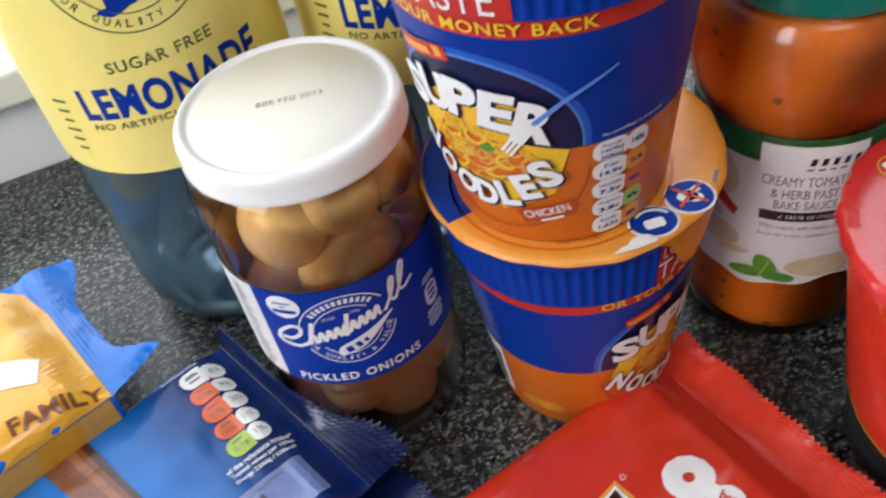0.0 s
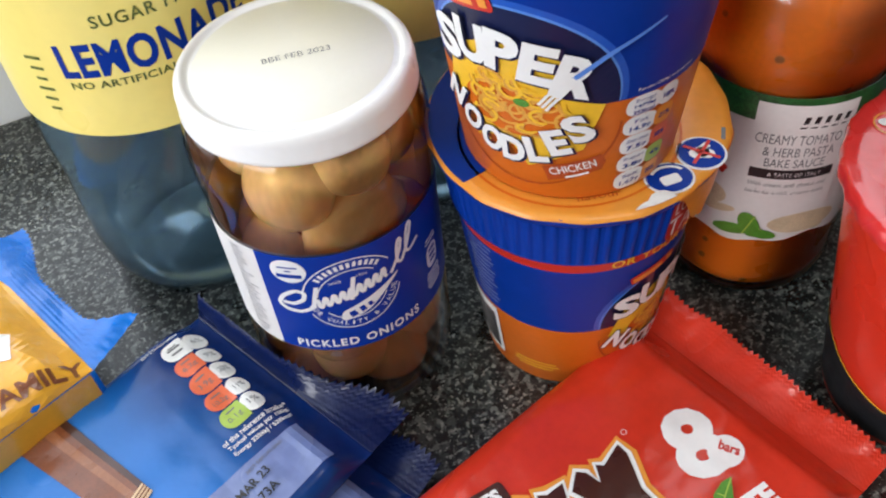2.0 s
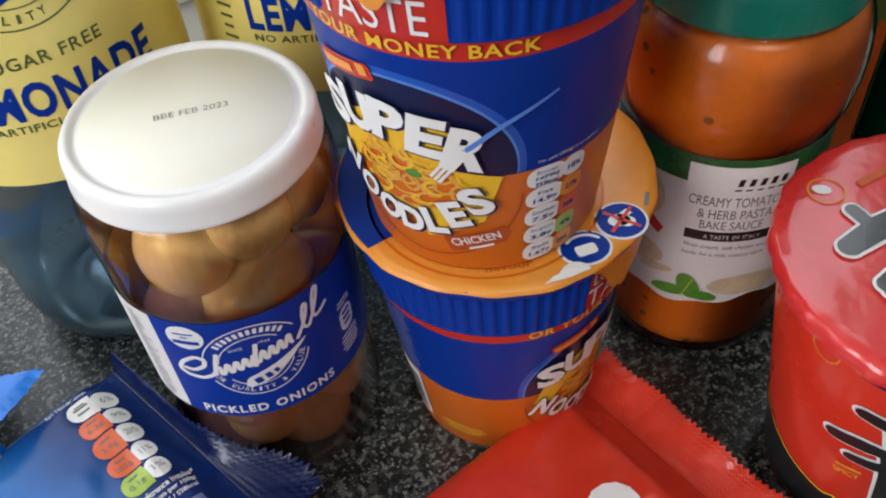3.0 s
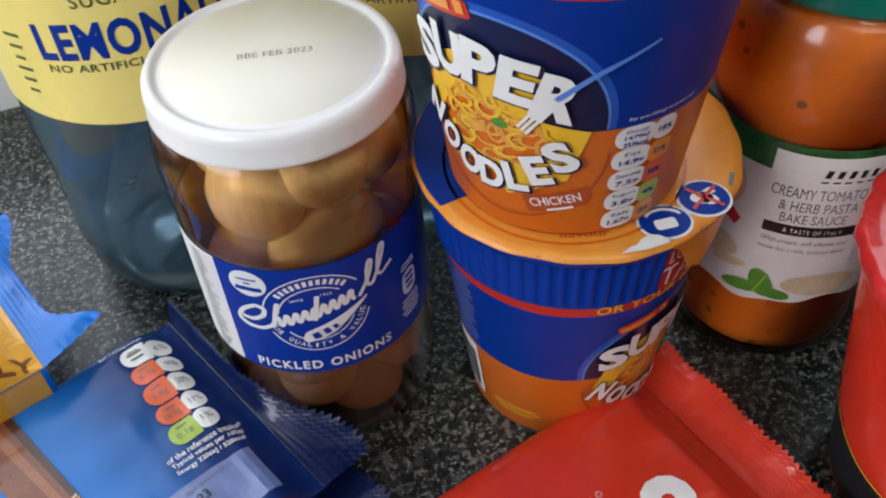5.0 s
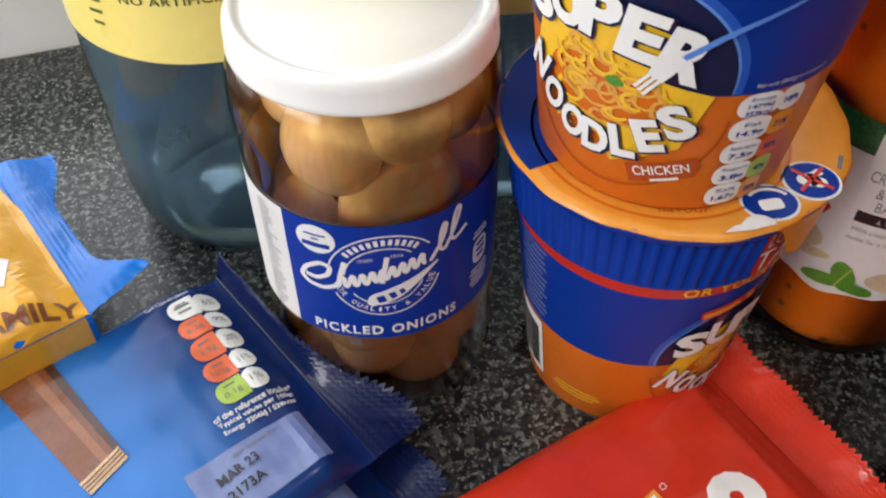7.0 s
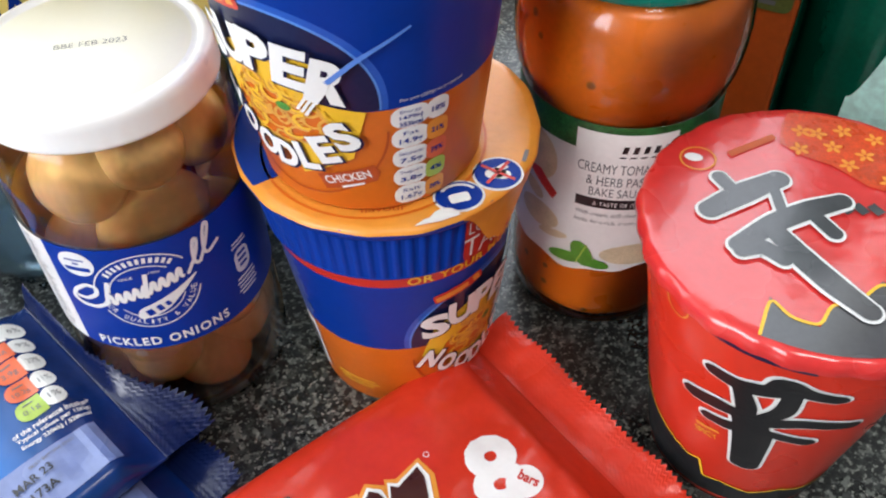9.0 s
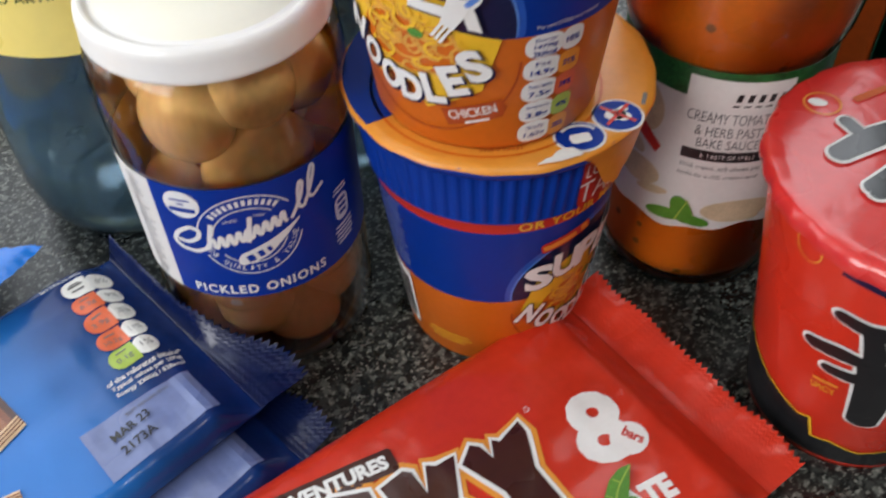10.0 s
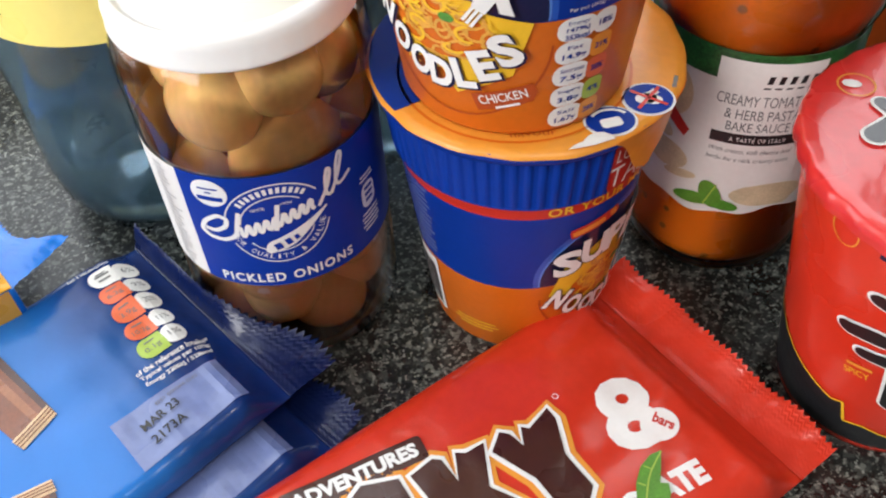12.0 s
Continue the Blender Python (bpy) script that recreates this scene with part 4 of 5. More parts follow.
def red_cup(m):
    t = thing("noodle_cup", m, "glossy red noodle cup with a pinkish red foil lid", "noodle cup")
    wall = [(0.0308, 0.0), (0.0312, 0.002), (0.0462, 0.104), (0.0465, 0.2)]
    part("cup", lathe([(0, 0.004), (0.028, 0.004), (0.0295, 0), (0.0308, 0), (0.0312, 0.002), (0.0387, 0.053), (0.0462, 0.104), (0.0455, 0.107)]), RED_CARD, t, "red card cup wall")
    part("rim", lathe([(0.0458, 0.1035), (0.0478, 0.1042), (0.0486, 0.1062), (0.0478, 0.1082), (0.0455, 0.1085)]), RED_CARD, t)
    lid = part("foil_lid", lathe([(0, 0.1088), (0.02, 0.1088), (0.044, 0.1090), (0.0475, 0.1092), (0.0490, 0.1080), (0.0494, 0.1052), (0.0492, 0.1035)], 160, lambda a, z: (0.0003 * math.sin(31 * a) + 0.0003 * math.sin(13 * a + 2)) * (1 if z < 0.109 else 0.2)), RED_LID, t, "crimped red foil lid")
    top = flat_face(0, 0, 0, 0.1091)
    lines = [([(-21.2, 20.7), (-19.4, 14.6)], 3.6), ([(-28.5, 8.5), (-17.5, 13.0), (-5.2, 16.6)], 5.4), ([(-7.9, 12.8), (-10.0, 0.0)], 2.6), ([(-25.7, -5.6), (-12.8, 0.6), (-0.8, 3.6), (8.5, 4.8)], 4.6), ([(-1.7, 2.1), (1.0, -6.4)], 3.8), ([(-25.7, -8.0), (-19.7, -7.2), (-16.2, -13.0)], 3.8), ([(-14.4, -2.2), (-11.1, -13.8), (-7.2, -23.6), (-2.4, -33.2)], 5.0)]
    sc = lambda pts: [(x / 1000, y / 1000) for x, y in pts]
    grey = [(-0.0350, -0.0330), (-0.0318, -0.0350), (-0.0244, -0.0238), (-0.0222, -0.0311), (-0.0160, -0.0352), (-0.0104, -0.0290), (-0.0037, -0.0298), (0.006, -0.024), (0.012, -0.034), (0.02, -0.03), (0.0300, -0.0365)] + [(0.0470 * math.cos(radians(a)), 0.0470 * math.sin(radians(a))) for a in range(308, 228, -4)]
    grey = [q for q in grey[1:]]
    art("grey_field", (grey, [tuple(range(len(grey)))]), top, 0.0002, GREY_FOIL, lid, "dark grey jagged print")
    art("gold_edge", stroke(grey[:10], 0.0009), top, 0.0004, SUN, lid, "", 0.01)
    art("field_print", poly([(0.0465 * math.cos(radians(a)), 0.0465 * math.sin(radians(a))) for a in range(-8, 78, 5)] + [(0.006, 0.040), (0.002, 0.032), (0.007, 0.025), (0.013, 0.020), (0.019, 0.010), (0.030, 0.002)]), top, 0.0001, TOMATO, lid, "orange-red flowered print")
    for k, (p, w) in enumerate(lines):
        art("brush_outline", brush_line(sc(p), (w * 1.3 + 1.9) / 1000), top, 0.0005 + 0.00003 * k, INK, lid, "white brush mark outline" if k == 0 else "")
        art("brush_mark", brush_line(sc(p), w * 1.3 / 1000), top, 0.0008 + 0.00003 * k, GREY_FOIL, lid, "black brush mark" if k == 0 else "")
    art("egg_ring", ring(-0.0242, 0.0298, 0.0054, 0.0052, 0.0006), top, 0.0003, LID_ORANGE, lid)
    art("egg_spot", ellipse(-0.0252, 0.0306, 0.0027, 0.0018, 20, -25), top, 0.0003, INK, lid)
    art("maker_bars", moved(bars(0, 0, [0.017], 0.002, 0.0024), -0.0065, 0.0325, 18), top, 0.0003, CARTON, lid)
    rnd = random.Random(8)
    spots = [(0.0067, 0.0284), (0.0165, 0.0273), (0.0105, 0.0360), (0.0147, 0.0340), (0.024, 0.022), (0.030, 0.028), (0.032, 0.014), (0.0225, 0.0335), (0.038, 0.020), (0.0175, 0.0190), (0.0255, 0.0100), (0.0390, 0.0080)]
    for x, y in spots:
        spin = rnd.uniform(0, 72)
        petals = [ellipse(x + 0.0017 * math.cos(radians(spin + 72 * k)), y + 0.0017 * math.sin(radians(spin + 72 * k)), 0.0013, 0.0007, 10, spin + 72 * k) for k in range(5)]
        art("flower_print", joined(*petals), top, 0.0003, TL_AMBER, lid)
    art("side_glyph", joined(*[rect(0.0085 + 0.004 * i, 0.0025 - 0.001 * i, 0.0030, 0.0042, 20) for i in range(3)]), top, 0.0004, GREY_FOIL, lid)
    f = round_face(wall, -30, 0.0)
    cup_part = t.children[0]
    zig = [(-150, 42), (-120, 38), (-100, 33), (-80, 27.5), (-56, 22.5), (-50, 24.5), (-46, 14), (-36, 15.5), (-20, 12.5), (-4, 16.5), (12, 13), (30, 16), (60, 13), (90, 16)]
    zz = [(radians(a + 30) * 0.0308, y / 1000) for a, y in zig]
    shape = ([q for pair in [((x, y), (x, 0.003)) for x, y in zz] for q in pair], [(2 * k, 2 * k + 1, 2 * k + 3, 2 * k + 2) for k in range(len(zz) - 1)])
    art("black_base", shape, f, 0.0002, BLACK, cup_part, "black jagged base print")
    art("gold_edge", joined(*[stroke([zz[k], zz[k + 1]], 0.0008) for k in range(len(zz) - 1)]), f, 0.0004, SUN, cup_part, "", 0.01)
    side = [([(-52.1, 77.1), (-42.1, 76.5), (-32.0, 79.6), (-24.1, 82.7)], 5.2), ([(-32.2, 80.1), (-28.9, 86.0), (-22.8, 82.6), (-10.9, 80.7)], 4.6), ([(-59.5, 59.7), (-48.6, 61.8), (-37.1, 62.2)], 5.4), ([(-50.4, 52.4), (-41.6, 53.1), (-35.2, 55.8)], 4.6), ([(-42.0, 76.0), (-38.0, 68.0), (-37.0, 61.0)], 4.2), ([(-25.2, 81.7), (-25.0, 70.2), (-34.3, 60.4)], 3.8), ([(-36.0, 62.0), (-31.9, 54.3), (-29.4, 33.5)], 8.0), ([(-33.6, 60.3), (-17.3, 66.2), (2.0, 64.0)], 4.6), ([(-25.1, 56.4), (-11.1, 54.3)], 4.4)]
    ss = lambda pts: [(radians(a + 30) * 0.0312, z / 1000) for a, z in pts]
    side = [([(a, z / 0.938) for a, z in p], w) for p, w in side]
    for k, (p, w) in enumerate(side):
        art("brush_outline", brush_line(ss(p), (w + 1.7) / 1000), f, 0.0003 + 0.00003 * k, INK, cup_part)
        art("brush_mark", brush_line(ss(p), w / 1000), f, 0.0006 + 0.00003 * k, BLACK, cup_part, "black brush mark" if k == 0 else "")
    art("spice_lettering", moved(words("SPICY", 0.0062, 0.0030), ss([(-50, 54)])[0][0], 0.0440, 12), f, 0.0003, SUN, cup_part)
    art("spice_bars", moved(bars(0, 0, [0.0062], 0.002, 0.0014), ss([(-50, 58)])[0][0], 0.0477, 12), f, 0.0003, TL_AMBER, cup_part)
    art("egg_ring", ring(ss([(-72, 100)])[0][0], 0.0985, 0.0032, 0.0052, 0.0004), f, 0.0003, LID_ORANGE, cup_part)
    art("maker_bars", moved(bars(0, 0, [0.020], 0.002, 0.0026), ss([(-40, 100)])[0][0], 0.0992, 0), f, 0.0003, DEEP, cup_part)
    return t


red_cup(pose(0.1800, 0.1694, 0) @ Matrix.Diagonal((0.968, 0.968, 0.938, 1)))


# ---- lemonade bottles ----
def lemonade_bottle(m, turn, skew):
    t = thing("lemonade_bottle", m, "clear plastic bottle of lemonade with a pale yellow sleeve label", "bottle", "lemonade bottles")
    wall = [(0.0463, 0.0), (0.0463, 0.088), (0.0466, 0.2), (0.0466, 0.4)]
    petal = lambda a, z: -0.0022 * max(0, 1 - z / 0.016) * (0.5 + 0.5 * math.cos(5 * a)) if z < 0.016 else 0
    part("plastic", lathe([(0, 0.006), (0.012, 0.005), (0.026, 0.0005), (0.034, 0.0003), (0.0415, 0.005), (0.0448, 0.013), (0.0458, 0.024), (0.0455, 0.05), (0.0450, 0.056), (0.0456, 0.062), (0.0462, 0.075), (0.0464, 0.21), (0.042, 0.245), (0.026, 0.285), (0.0145, 0.302), (0.0135, 0.315)], 120, petal), PET, t, "clear moulded plastic body")
    part("lemonade", lathe([(0, 0.0075), (0.012, 0.0065), (0.025, 0.002), (0.0335, 0.0015), (0.0408, 0.006), (0.0441, 0.0135), (0.0451, 0.024), (0.0448, 0.05), (0.0443, 0.056), (0.0449, 0.062), (0.0455, 0.075), (0.0457, 0.205), (0.038, 0.24), (0, 0.24)], 96, petal), WATER, t, "clear lemonade")
    part("cap", lathe([(0.0152, 0.300), (0.0156, 0.301), (0.0156, 0.315), (0.0148, 0.317), (0, 0.317)], 60, lambda a, z: 0.0002 * math.sin(30 * a)), YELLOW, t, "yellow screw cap")
    label = part("sleeve_label", sleeve(wall, 0.0932, 0.2140, 0, 360, 0.0004, 8), YELLOW, t, "pale yellow wraparound label")
    f = round_face(wall, turn, 0.0, skew)
    h = 0.0006
    art("product_lettering", moved(words("LEMONADE", 0.0640, 0.0125, 0.035, 1.10), 0.0000, 0.1240), f, h, LABEL_BLUE, label, "bold blue product lettering")
    art("claim_lettering", moved(words("SUGAR FREE", 0.0350, 0.0042, 0.012, 1.15), 0.000, 0.1370), f, h, OLIVE, label)
    art("claim_lettering", moved(words("NO ARTIFICIAL FLAVOURS", 0.0600, 0.0027, 0.016, 1.1), -0.001, 0.1150), f, h, OLIVE, label)
    art("ring", joined(ring(0.001, 0.172, 0.0260, 0.0260, 0.0005, 0, 360), ring(0.001, 0.172, 0.0195, 0.0195, 0.0004, 200, 345)), f, h, OLIVE, label)
    art("motto", moved(arc_words("FOR QUALITY & VALUE", 0.0225, 272, 8.2, 0.0027, 0.012, True), 0.001, 0.172), f, h, OLIVE, label)
    art("banner", stroke([(-0.012, 0.1560), (-0.008, 0.1550), (-0.004, 0.1600), (0.008, 0.1660), (0.020, 0.1780), (0.028, 0.1860)], [0.001, 0.004, 0.0105, 0.0105, 0.005, 0.001]), f, h, LABEL_BLUE, label, "blue ribbon swash")
    art("banner_mark", joined(rect(0.0005, 0.1610, 0.0035, 0.0052, 25), rect(0.0072, 0.1650, 0.0042, 0.0052, 28), rect(0.0120, 0.1672, 0.0028, 0.0036, 30)), f, h + 0.0002, YELLOW, label)
    art("script_swash", stroke([(-0.024, 0.165), (-0.020, 0.170), (-0.017, 0.165), (-0.012, 0.171), (-0.006, 0.169), (0.0, 0.177), (0.006, 0.174), (0.012, 0.184), (0.018, 0.180), (0.024, 0.190)], 0.0042), f, h + 0.0003, LABEL_BLUE, label)
    art("side_print", joined(*[bars(-0.041, 0.125 - 0.004 * k, [0.006 - 0.001 * (k % 3)], 0.002, 0.0011) for k in range(6)]), f, h, OLIVE, label)
    return t


lemonade_bottle(pose(-0.0620, 0.3176, 0), 17.5, 0.03)
lemonade_bottle(pose(0.0345, 0.3390, 0), 5, 0.03)


# ---- wrapped packets ----
def packet_top(length, half, height, tilt, ripple, fall=0.016, mid=0.42, shoulder=0.30):
    """The height of a pillow packet's upper film at x along and y across it."""
    def top(x, y):
        e = min(1.0, max(0.0, (half - abs(y)) / (shoulder * half)))
        side = math.sqrt(max(0.0, 1 - (1 - e) ** 2))
        end = smooth01(-x / fall) * smooth01((x + length) / fall)
        s = side * end
        w = noise.noise(Vector((x * 55, y * 75, 1.3))) * 0.0010 + noise.noise(Vector((x * 160, y * 120, 4.1))) * 0.00035
        near = 0.35 + 1.1 * math.exp(-abs(x) / 0.02) + 0.5 * (1 - side)
        return mid * height + (1 - mid) * height * s + ripple * near * w * (0.3 + s) + tilt * y
    return top


def packet(name, m, length, half, height, tilt, ripple, film, label, category, group="", seal=0.016, lift=(0.0, 0.0), flare=0.0, seal_film=None, tooth=0.0014, mid=0.42, crumple=1.0, spike=0.0, reach=(1.0, 1.0), shoulder=0.30):
    t = thing(name, m, label, category, group)
    top = packet_top(length, half, height, tilt, ripple, mid=mid, shoulder=shoulder)
    nu, nv = 110, 56
    bm = bmesh.new()
    upper, lower = [], []
    for i in range(nu + 1):
        x = -length + length * i / nu
        ru, rl = [], []
        for j in range(nv + 1):
            y = -half * math.cos(math.pi * j / nv)
            z = top(x, y)
            v = bm.verts.new((x, y, z))
            ru.append(v)
            if j in (0, nv):
                rl.append(v)
            else:
                e = min(1.0, (half - abs(y)) / (0.2 * half))
                rl.append(bm.verts.new((x, y, (mid * height + tilt * y) * (1 - math.sqrt(max(0, 1 - (1 - e) ** 2))) + max(0.0002, tilt * y + 0.0002) * 0.5)))
        upper.append(ru)
        lower.append(rl)
    for i in range(nu):
        for j in range(nv):
            bm.faces.new((upper[i][j], upper[i + 1][j], upper[i + 1][j + 1], upper[i][j + 1]))
            bm.faces.new((lower[i][j], lower[i][j + 1], lower[i + 1][j + 1], lower[i + 1][j]))
    for row_u, row_l in ((upper[0], lower[0]), (upper[-1], lower[-1])):
        for j in range(nv):
            a, b, c, d = row_u[j], row_u[j + 1], row_l[j + 1], row_l[j]
            f = [v for k, v in enumerate((a, b, c, d)) if v not in (a, b, c, d)[:k]]
            if len(f) > 2:
                bm.faces.new(f)
    body = part("wrapper", bm, film, t)

    def crimp(x, y):
        q = x / seal
        edge = lift[0] + (lift[1] - lift[0]) * smooth01((y + 0.9 * half) / half)
        wave = crumple * (0.0016 * noise.noise(Vector((x * 40, y * 60, 7.7))) + 0.0009 * abs(noise.noise(Vector((x * 90 + y * 70, y * 110, 2.2))))) * q + 0.00022 * math.sin(2 * math.pi * x / 0.0016)
        return mid * height + tilt * y + edge * smooth01(q) + wave + 0.0004
    bm = bmesh.new()
    teeth = int(2 * half / 0.0024)
    cols = []
    for j in range(2 * teeth + 1):
        y = -half + 2 * half * j / (2 * teeth)
        end = seal * (1 + 0.07 * crumple * noise.noise(Vector((y * 45, 3.3, 0.4)))) - (tooth if j % 2 else 0.0)
        yy = y * (1 + flare) + spike
        if spike:
            # the torn near corner sticks out and the far side is pulled along
            end = seal * (0.42 + 0.58 * math.exp(-((y + half) / 0.007) ** 2) + 0.45 * smooth01(y / half)) - (tooth if j % 2 else 0.0)
        out = reach[0] + (reach[1] - reach[0]) * smooth01((y + 0.9 * half) / half)
        cols.append([bm.verts.new((-0.001 + (end + 0.001) * out * i / 20, y + (yy - y) * i / 20, crimp(max(0, end * i / 20), y))) for i in range(21)])
    for j in range(2 * teeth):
        for i in range(20):
            bm.faces.new((cols[j][i], cols[j][i + 1], cols[j + 1][i + 1], cols[j + 1][i]))
    part("end_seal", bm, seal_film or film, t, "crimped saw-toothed end seal")
    return t, body, top


# red packet of chocolate biscuit bars
t, body, top = packet("biscuit_packet", pose(0.1175, 0.1735, 0.0002, 0, 0, 28.5), 0.19, 0.0468, 0.0185, 0.00, 1.0, RED_FILM, "glossy red wrapper of chocolate biscuit bars", "biscuit packet", "biscuit packets", 0.0150, (0.002, 0.006), 0.0, None, 0.0016, 0.42, 2.0, 0.0, (1.0, 1.0), 0.22)
f = flat_face(0.0025, 0.0, 0, lambda x, y: top(x, y))
h = 0.00022
blocks_y = [(-0.0650, 0.0125), (-0.0600, 0.0160), (-0.0585, 0.0140), (-0.0570, 0.0080), (-0.0535, 0.0135), (-0.0520, 0.0115), (-0.0435, 0.0140), (-0.0440, 0.0105), (-0.0495, -0.0005), (-0.0500, -0.0130), (-0.0535, -0.0155), (-0.0605, -0.0125), (-0.0600, -0.0015)]
blocks_k = [(-0.0890, 0.0205), (-0.0815, 0.0210), (-0.0800, 0.0195), (-0.0795, 0.0105), (-0.0745, 0.0185), (-0.0725, 0.0165), (-0.0665, 0.0165), (-0.0740, 0.0045), (-0.0650, -0.0125), (-0.0730, -0.0105), (-0.0785, 0.0000), (-0.0795, -0.0095), (-0.0880, -0.0070)]
blocks_c = [(-0.1120, 0.0230), (-0.1030, 0.0265), (-0.0935, 0.0220), (-0.0940, 0.0125), (-0.1015, 0.0165), (-0.1060, 0.0110), (-0.1045, 0.0010), (-0.0990, -0.0010), (-0.0930, 0.0030), (-0.0925, -0.0050), (-0.1020, -0.0085), (-0.1110, -0.0020), (-0.1140, 0.0110)]


def grown(points, d):
    c = np.mean(points, axis=0)
    out = []
    n = len(points)
    for k in range(n):
        a, b, e = np.array(points[k - 1]), np.array(points[k]), np.array(points[(k + 1) % n])
        n1, n2 = np.array([(b - a)[1], -(b - a)[0]]), np.array([(e - b)[1], -(e - b)[0]])
        q = n1 / (np.linalg.norm(n1) + 1e-9) + n2 / (np.linalg.norm(n2) + 1e-9)
        out.append(tuple(b - d * q / max(0.6, np.linalg.norm(q))))
    return out


for k, pts in enumerate((blocks_y, blocks_k, blocks_c)):
    pts = [(x - 0.0095, y - 0.001) for x, y in pts]
    art("block_edge", poly(grown(pts, 0.0042)), f, h + 0.0001 * k, LID_ORANGE, body, "orange edge of the block mark" if k == 0 else "")
    art("block_line", poly(grown(pts, 0.0024)), f, h + 0.0003 + 0.00005 * k, INK, body)
    art("block_mark", poly(grown(pts, 0.0008)), f, h + 0.0006, DARK_CHOC, body, "dark brown angular block mark" if k == 0 else "")
art("count_figure", moved(words("8", 0.0180, 0.0262, 0.045), -0.0335, -0.0026, -19), f, h, INK, body, "bold white figure eight")
art("count_bubble", ellipse(-0.0290, -0.0112, 0.0062, 0.0056, 30), f, h + 0.0001, INK, body)
art("count_lettering", moved(words("bars", 0.0068, 0.0036, 0.03), -0.0272, -0.0112, -66), f, h + 0.0003, RED, body)
art("plate", moved(rect(0, 0, 0.0460, 0.0085, 0, 0.0015), -0.1125, 0.0300, -10), f, h + 0.0002, DARK_CHOC, body, "dark brown name plate")
art("plate_lettering", moved(words("ADVENTURES", 0.0400, 0.0050, 0.05), -0.1120, 0.0299, -10), f, h + 0.0005, INK, body)
art("flavour_lettering", moved(words("CHOCOLATE", 0.0540, 0.0080, 0.06), -0.0560, -0.0252, -9), f, h, INK, body)
leaf = [(-0.0355, -0.0180), (-0.0392, -0.0172), (-0.0440, -0.0182), (-0.0490, -0.0215), (-0.0530, -0.0262), (-0.0545, -0.0305), (-0.0490, -0.0292), (-0.0440, -0.0262), (-0.0400, -0.0225)]
art("leaf", poly(leaf), f, h + 0.0008, LEAF, body, "green mint leaf print")
art("leaf", poly([(-0.0412, -0.0268), (-0.0440, -0.0244), (-0.0482, -0.0262), (-0.0520, -0.0310), (-0.0470, -0.0318), (-0.0430, -0.0296)]), f, h + 0.0009, LEAF, body)
art("leaf_vein", joined(stroke([(-0.0360, -0.0184), (-0.0440, -0.0216), (-0.0535, -0.0298)], 0.0005), stroke([(-0.0420, -0.0208), (-0.0432, -0.0186)], 0.0004), stroke([(-0.0470, -0.0236), (-0.0484, -0.0214)], 0.0004)), f, h + 0.001, TL_GREEN, body)
art("mark_ring", ring(-0.0475, 0.0154, 0.0010, 0.0010, 0.0002), f, h, INK, body)


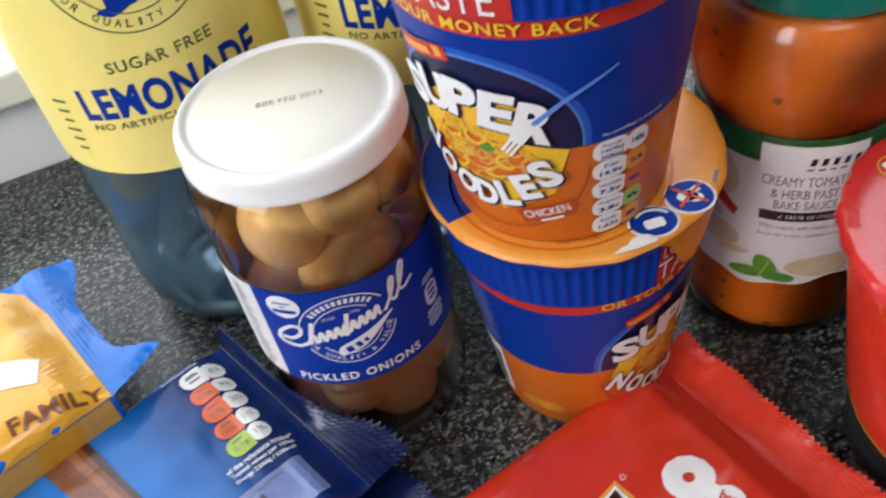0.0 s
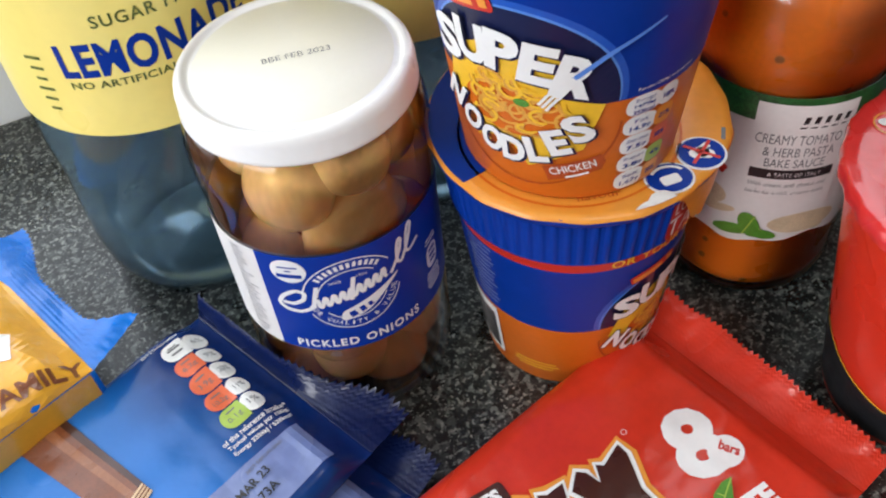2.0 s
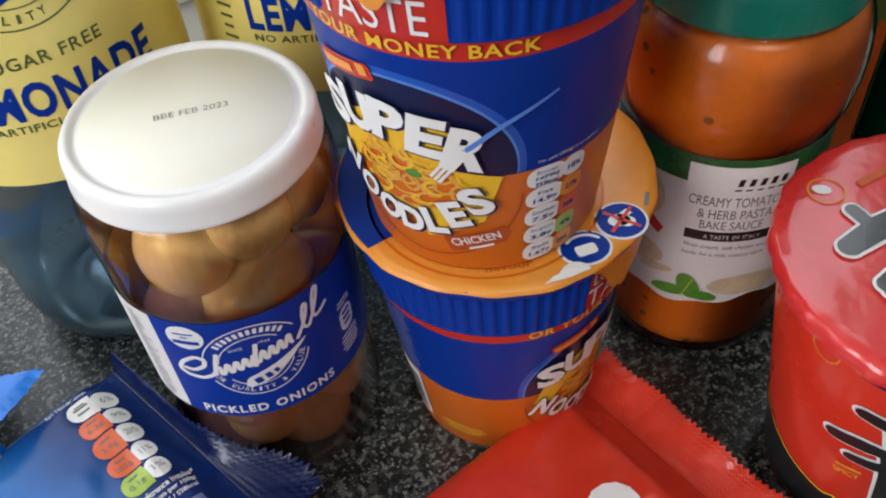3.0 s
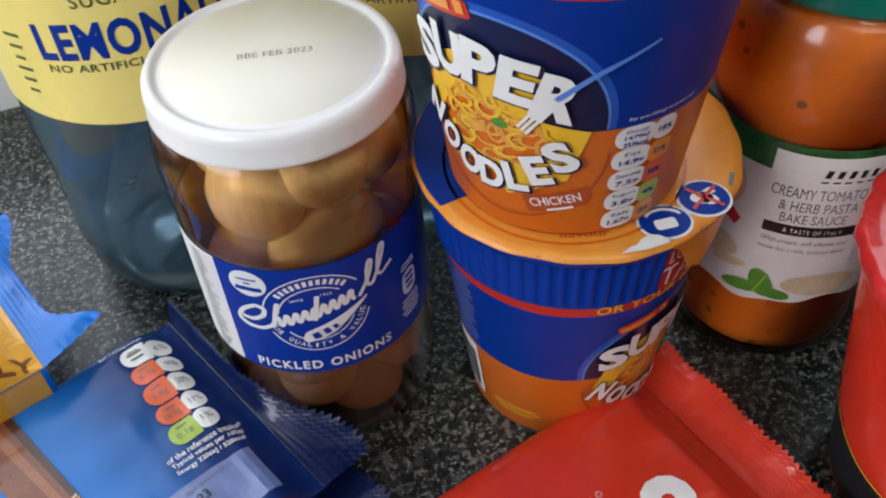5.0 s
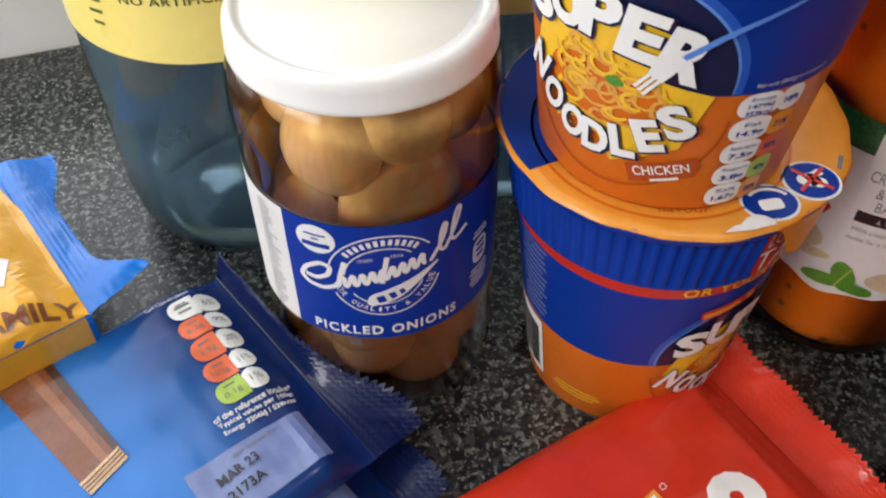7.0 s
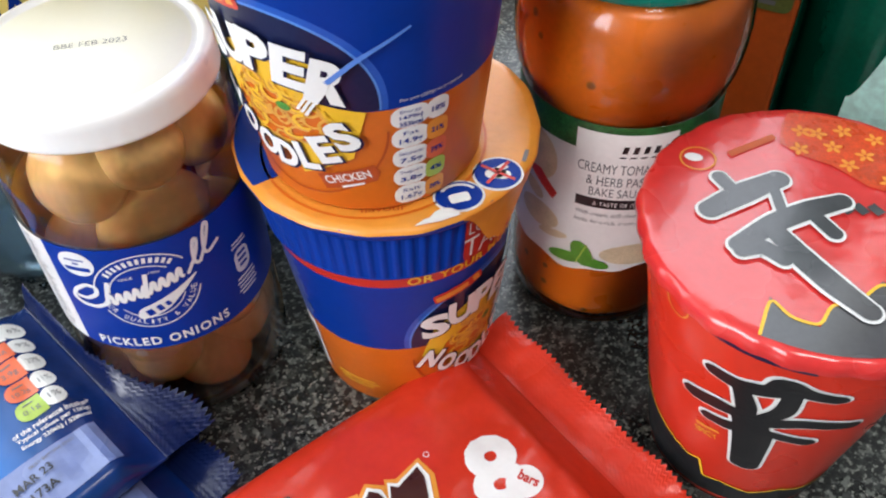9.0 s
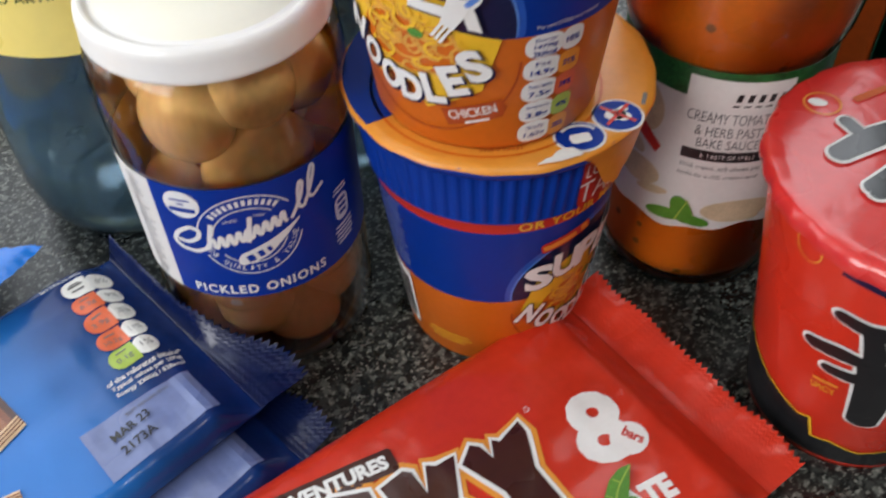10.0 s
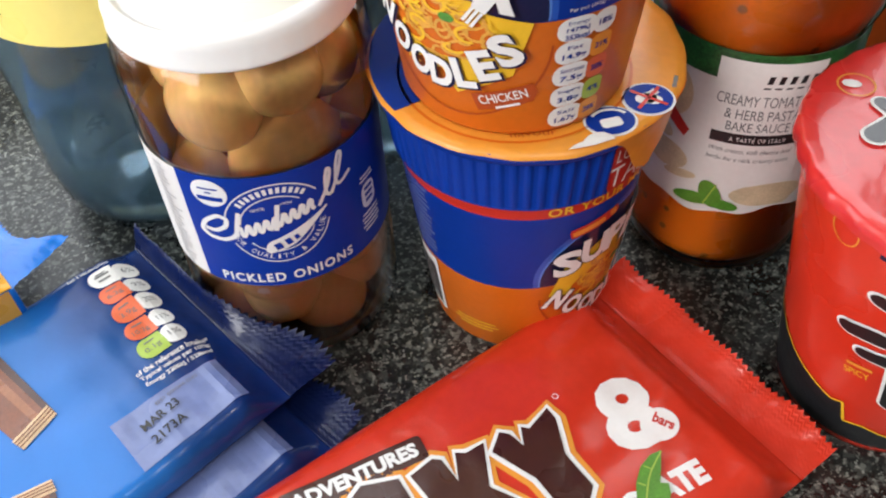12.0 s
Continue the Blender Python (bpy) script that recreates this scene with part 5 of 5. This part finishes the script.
# two navy packets of wafer bars, one on the other
def wafer_packet(m, label, tilt, lifts, reach, printed):
    t, body, top = packet("wafer_packet", m, 0.19, 0.0445, 0.0146, tilt, 1.5, NAVY_FILM, label, "biscuit packet", "biscuit packets", 0.0125, lifts, -0.03, SEAL_FILM, 0.0020, 0.42, 2.4, 0.0, reach, 0.13)
    f = flat_face(0, 0, 0, top)
    h = 0.0002
    art("date_field", poly([(-0.0474, -0.0195), (-0.0106, -0.0203), (-0.0107, -0.0385), (-0.0480, -0.0390)]), f, h + 0.0001, PALE_BLUE, body, "pale blue date panel")
    if not printed:
        return t
    art("date_lettering", joined(moved(words("MAR 23", 0.0130, 0.0032, 0.02), -0.0345, -0.0268, 3), moved(words("2173A", 0.0118, 0.0032, 0.02), -0.0350, -0.0325, 3)), f, h + 0.0007, BLACK, body, "black printed date", 0.0015)
    art("date_heading", moved(words("BEST BEFORE END", 0.0150, 0.0012), -0.0260, -0.0225, 2), f, h + 0.0003, GREY_INK, body)
    rows = (("", "6%", INK), ("6.2g", "9%", TL_RED), ("3.9g", "20%", TL_RED), ("10.2g", "11%", TL_RED), ("0.1g", "1%", TL_GREEN))
    for k, (gram, pct, mat) in enumerate(rows):
        y, x = 0.0325 - 0.0090 * k, -0.0130 - 0.0010 * k
        art("lozenge", rect(x + 0.0026, y, 0.0076, 0.0084, 0, 0.0036), f, h + 0.0001, INK, body, "white nutrition lozenge" if k == 0 else "")
        art("lozenge_tip", joined(rect(x - 0.0054, y, 0.0092, 0.0084, 0, 0.0038), rect(x - 0.0026, y, 0.0040, 0.0084)), f, h + 0.0003, mat, body)
        art("lozenge_print", joined(moved(words(gram, 0.0055, 0.0026), x - 0.0052, y - 0.0010) if gram else bars(x - 0.0050, y + 0.0012, [0.0052, 0.0044], 0.0022, 0.0009), rect(x - 0.0050, y + 0.0022, 0.0036, 0.0006), moved(words(pct, 0.0038, 0.0025), x + 0.0032, y)), f, h + 0.0005, GREY_INK, body)
    for k, text in enumerate(("of the reference intake*", "Typical values per 100g:", "Energy 2206kJ / 528kcal")):
        art("caption", moved(words(text, 0.0250 - 0.0012 * k, 0.0022, 0.015), -0.0195 - 0.0004 * k, -0.0098 - 0.0029 * k, -3), f, h + 0.0001, INK, body)
    art("caption", moved(words("Each 2 biscuits contain", 0.0150, 0.0014), -0.0205, 0.0388), f, h + 0.0001, INK, body)
    for pts, end in (([(-0.0690, -0.0080), (-0.0560, -0.0035), (-0.0590, 0.0420), (-0.0760, 0.0420)], [(-0.0690, -0.0080), (-0.0560, -0.0035), (-0.0566, 0.0012), (-0.0702, -0.0030)]), ([(-0.0790, -0.0190), (-0.0680, -0.0220), (-0.0735, -0.0410), (-0.0880, -0.0410)], [(-0.0790, -0.0190), (-0.0680, -0.0220), (-0.0688, -0.0262), (-0.0800, -0.0232)])):
        art("chocolate_bar", poly(pts), f, h + 0.0001, CHOC, body, "milk chocolate wafer picture")
        a, b, c, d = (np.array(q) for q in pts)
        art("bar_shine", poly([tuple(a + (b - a) * 0.55), tuple(a + (b - a) * 0.72), tuple(d + (c - d) * 0.70), tuple(d + (c - d) * 0.50)]), f, h + 0.0002, WAFER_BROWN, body)
        art("bar_side", poly([tuple(a + (b - a) * 0.86), tuple(b), tuple(c), tuple(d + (c - d) * 0.84)]), f, h + 0.0002, DARK_CHOC, body)
        art("wafer_end", poly(end), f, h + 0.0003, WAFER, body)
        a, b, c, d = (np.array(q) for q in end)
        art("wafer_layers", joined(*[stroke([tuple(a + (d - a) * s), tuple(b + (c - b) * s)], 0.0005) for s in (0.25, 0.5, 0.75)]), f, h + 0.0005, CHOC, body)
    return t


wafer_packet(pose(-0.0275, 0.2000, 0.0002, 0, 0, 39), "navy blue wafer packet lying under another packet", 0.0, (0.002, 0.003), (1.1, 0.8), False)
wafer_packet(pose(-0.0375, 0.2135, 0.0148, 0, 0, 37.5), "navy blue wafer packet lying on top of another packet", 0.02, (-0.001, 0.012), (1.45, 0.25), True)

# yellow and blue family packet
t, body, top = packet("family_packet", pose(-0.1190, 0.2525, 0.0002, 0, 0, 35), 0.17, 0.0415, 0.0500, 0.0, 1.4, BRIGHT_FILM, "bright blue and yellow family biscuit packet", "biscuit packet", "biscuit packets", 0.0240, (-0.003, -0.013), 0.0, None, 0.0010, 0.82, 2.2, 0.011)
f = flat_face(0, 0, 0, top)
front = [(-0.168, 0.040), (-0.030, 0.040), (-0.014, 0.036), (-0.003, 0.030), (-0.0005, 0.014), (-0.0005, 0.000), (-0.0005, -0.014), (-0.0005, -0.028), (-0.0005, -0.0415), (-0.168, -0.0415)]
art("yellow_front", poly(front), f, 0.0008, GOLD, body, "golden yellow printed front")
bm = bmesh.new()
rows = []
for i in range(61):
    row = []
    for j in range(11):
        e = 0.55 * (j / 10) ** 2
        row.append(bm.verts.new((-0.168 + 0.166 * i / 60, -0.0415 + 0.0083 * e - 0.0007, 0.82 * 0.050 * (1 - math.sqrt(1 - (1 - e) ** 2)) + (0.0010 if j == 0 else 0.0004 if j == 1 else -0.0002))))
    rows.append(row)
for i in range(60):
    for j in range(10):
        bm.faces.new((rows[i][j], rows[i + 1][j], rows[i + 1][j + 1], rows[i][j + 1]))
part("yellow_side", bm, GOLD, body, "golden yellow printed side")
art("family_lettering", moved(words("FAMILY", 0.0310, 0.0058, 0.03), -0.0170, -0.0365, -8), f, 0.0012, CHOC, body)
art("white_tile", poly([(-0.0300, -0.0010), (-0.0120, -0.0130), (-0.0170, -0.0240), (-0.0340, -0.0140)]), f, 0.0011, INK, body, "white printed tile")
art("brown_picture", ellipse(-0.060, 0.010, 0.020, 0.010, 30, -30), f, 0.0011, CHOC, body, "brown cake picture")


# ---- things standing behind ----
# plain box standing in for a rounded wrapped pack with olive lozenges
def juice_carton(m):
    t = thing("drink_carton", m, "orange-red box standing in for a rounded wrapped pack", "carton")
    part("carton_body", box(-0.035, -0.03, 0, 0.035, 0.03, 0.19, 0.0025), CARTON, t, smooth=False)
    part("grey_side", box(0.0352, -0.0295, 0.004, 0.0356, 0.0295, 0.186), DARK_GREEN, t, "dark green side print", False)
    f = lambda x, y, q: (x, -0.0302 - q, y)
    for k in range(6):
        z = 0.150 - 0.0115 * k
        art("lozenge", joined(rect(0.0235, z, 0.0185, 0.0105, 0, 0.0035)), f, 0.0002, PAPER if k == 0 else OLIVE, t, "pale nutrition lozenge" if k == 0 else "olive nutrition lozenge")
        art("lozenge_print", joined(rect(0.0220, z + 0.0015, 0.009, 0.0012), rect(0.0235, z - 0.0018, 0.006, 0.0018)), f, 0.0004, GREY_INK, t)
    art("pale_stroke", joined(*[rect(-0.010 + 0.0075 * k, 0.1195 - 0.001 * k, 0.0048, 0.0058, -6, 0.001) for k in range(3)]), f, 0.0003, WAFER, t, "pale unreadable lettering bar")
    return t


juice_carton(pose(0.2180, 0.3270, 0, 0, 0, -38))


def green_bottle(m):
    t = thing("green_bottle", m, "dark green plastic bottle with a painted mint highlight", "bottle")
    wall = [(0.04, 0.0), (0.04, 0.3)]
    part("bottle_body", lathe([(0, 0.004), (0.03, 0), (0.037, 0.003), (0.04, 0.012), (0.04, 0.15), (0.038, 0.17), (0.03, 0.2), (0.016, 0.235), (0.0135, 0.245), (0.0135, 0.26)], 80), DARK_GREEN, t, "dark green bottle wall")
    part("cap", lathe([(0.0145, 0.25), (0.015, 0.251), (0.015, 0.268), (0.0142, 0.27), (0, 0.27)], 48, lambda a, z: 0.0002 * math.sin(28 * a)), GREEN_LID, t, "green screw cap")
    # the bright mint highlight on the bottle is painted as a sleeve
    part("mint_label", sleeve(wall, 0.030, 0.098, -54, 80, 0.0003, top=lambda a: 0.060 + 0.040 * smooth01((math.degrees(a) + 54) / 22)), MINT, t, "pale mint patch painted for a highlight")
    return t


green_bottle(pose(0.2800, 0.2900, 0))
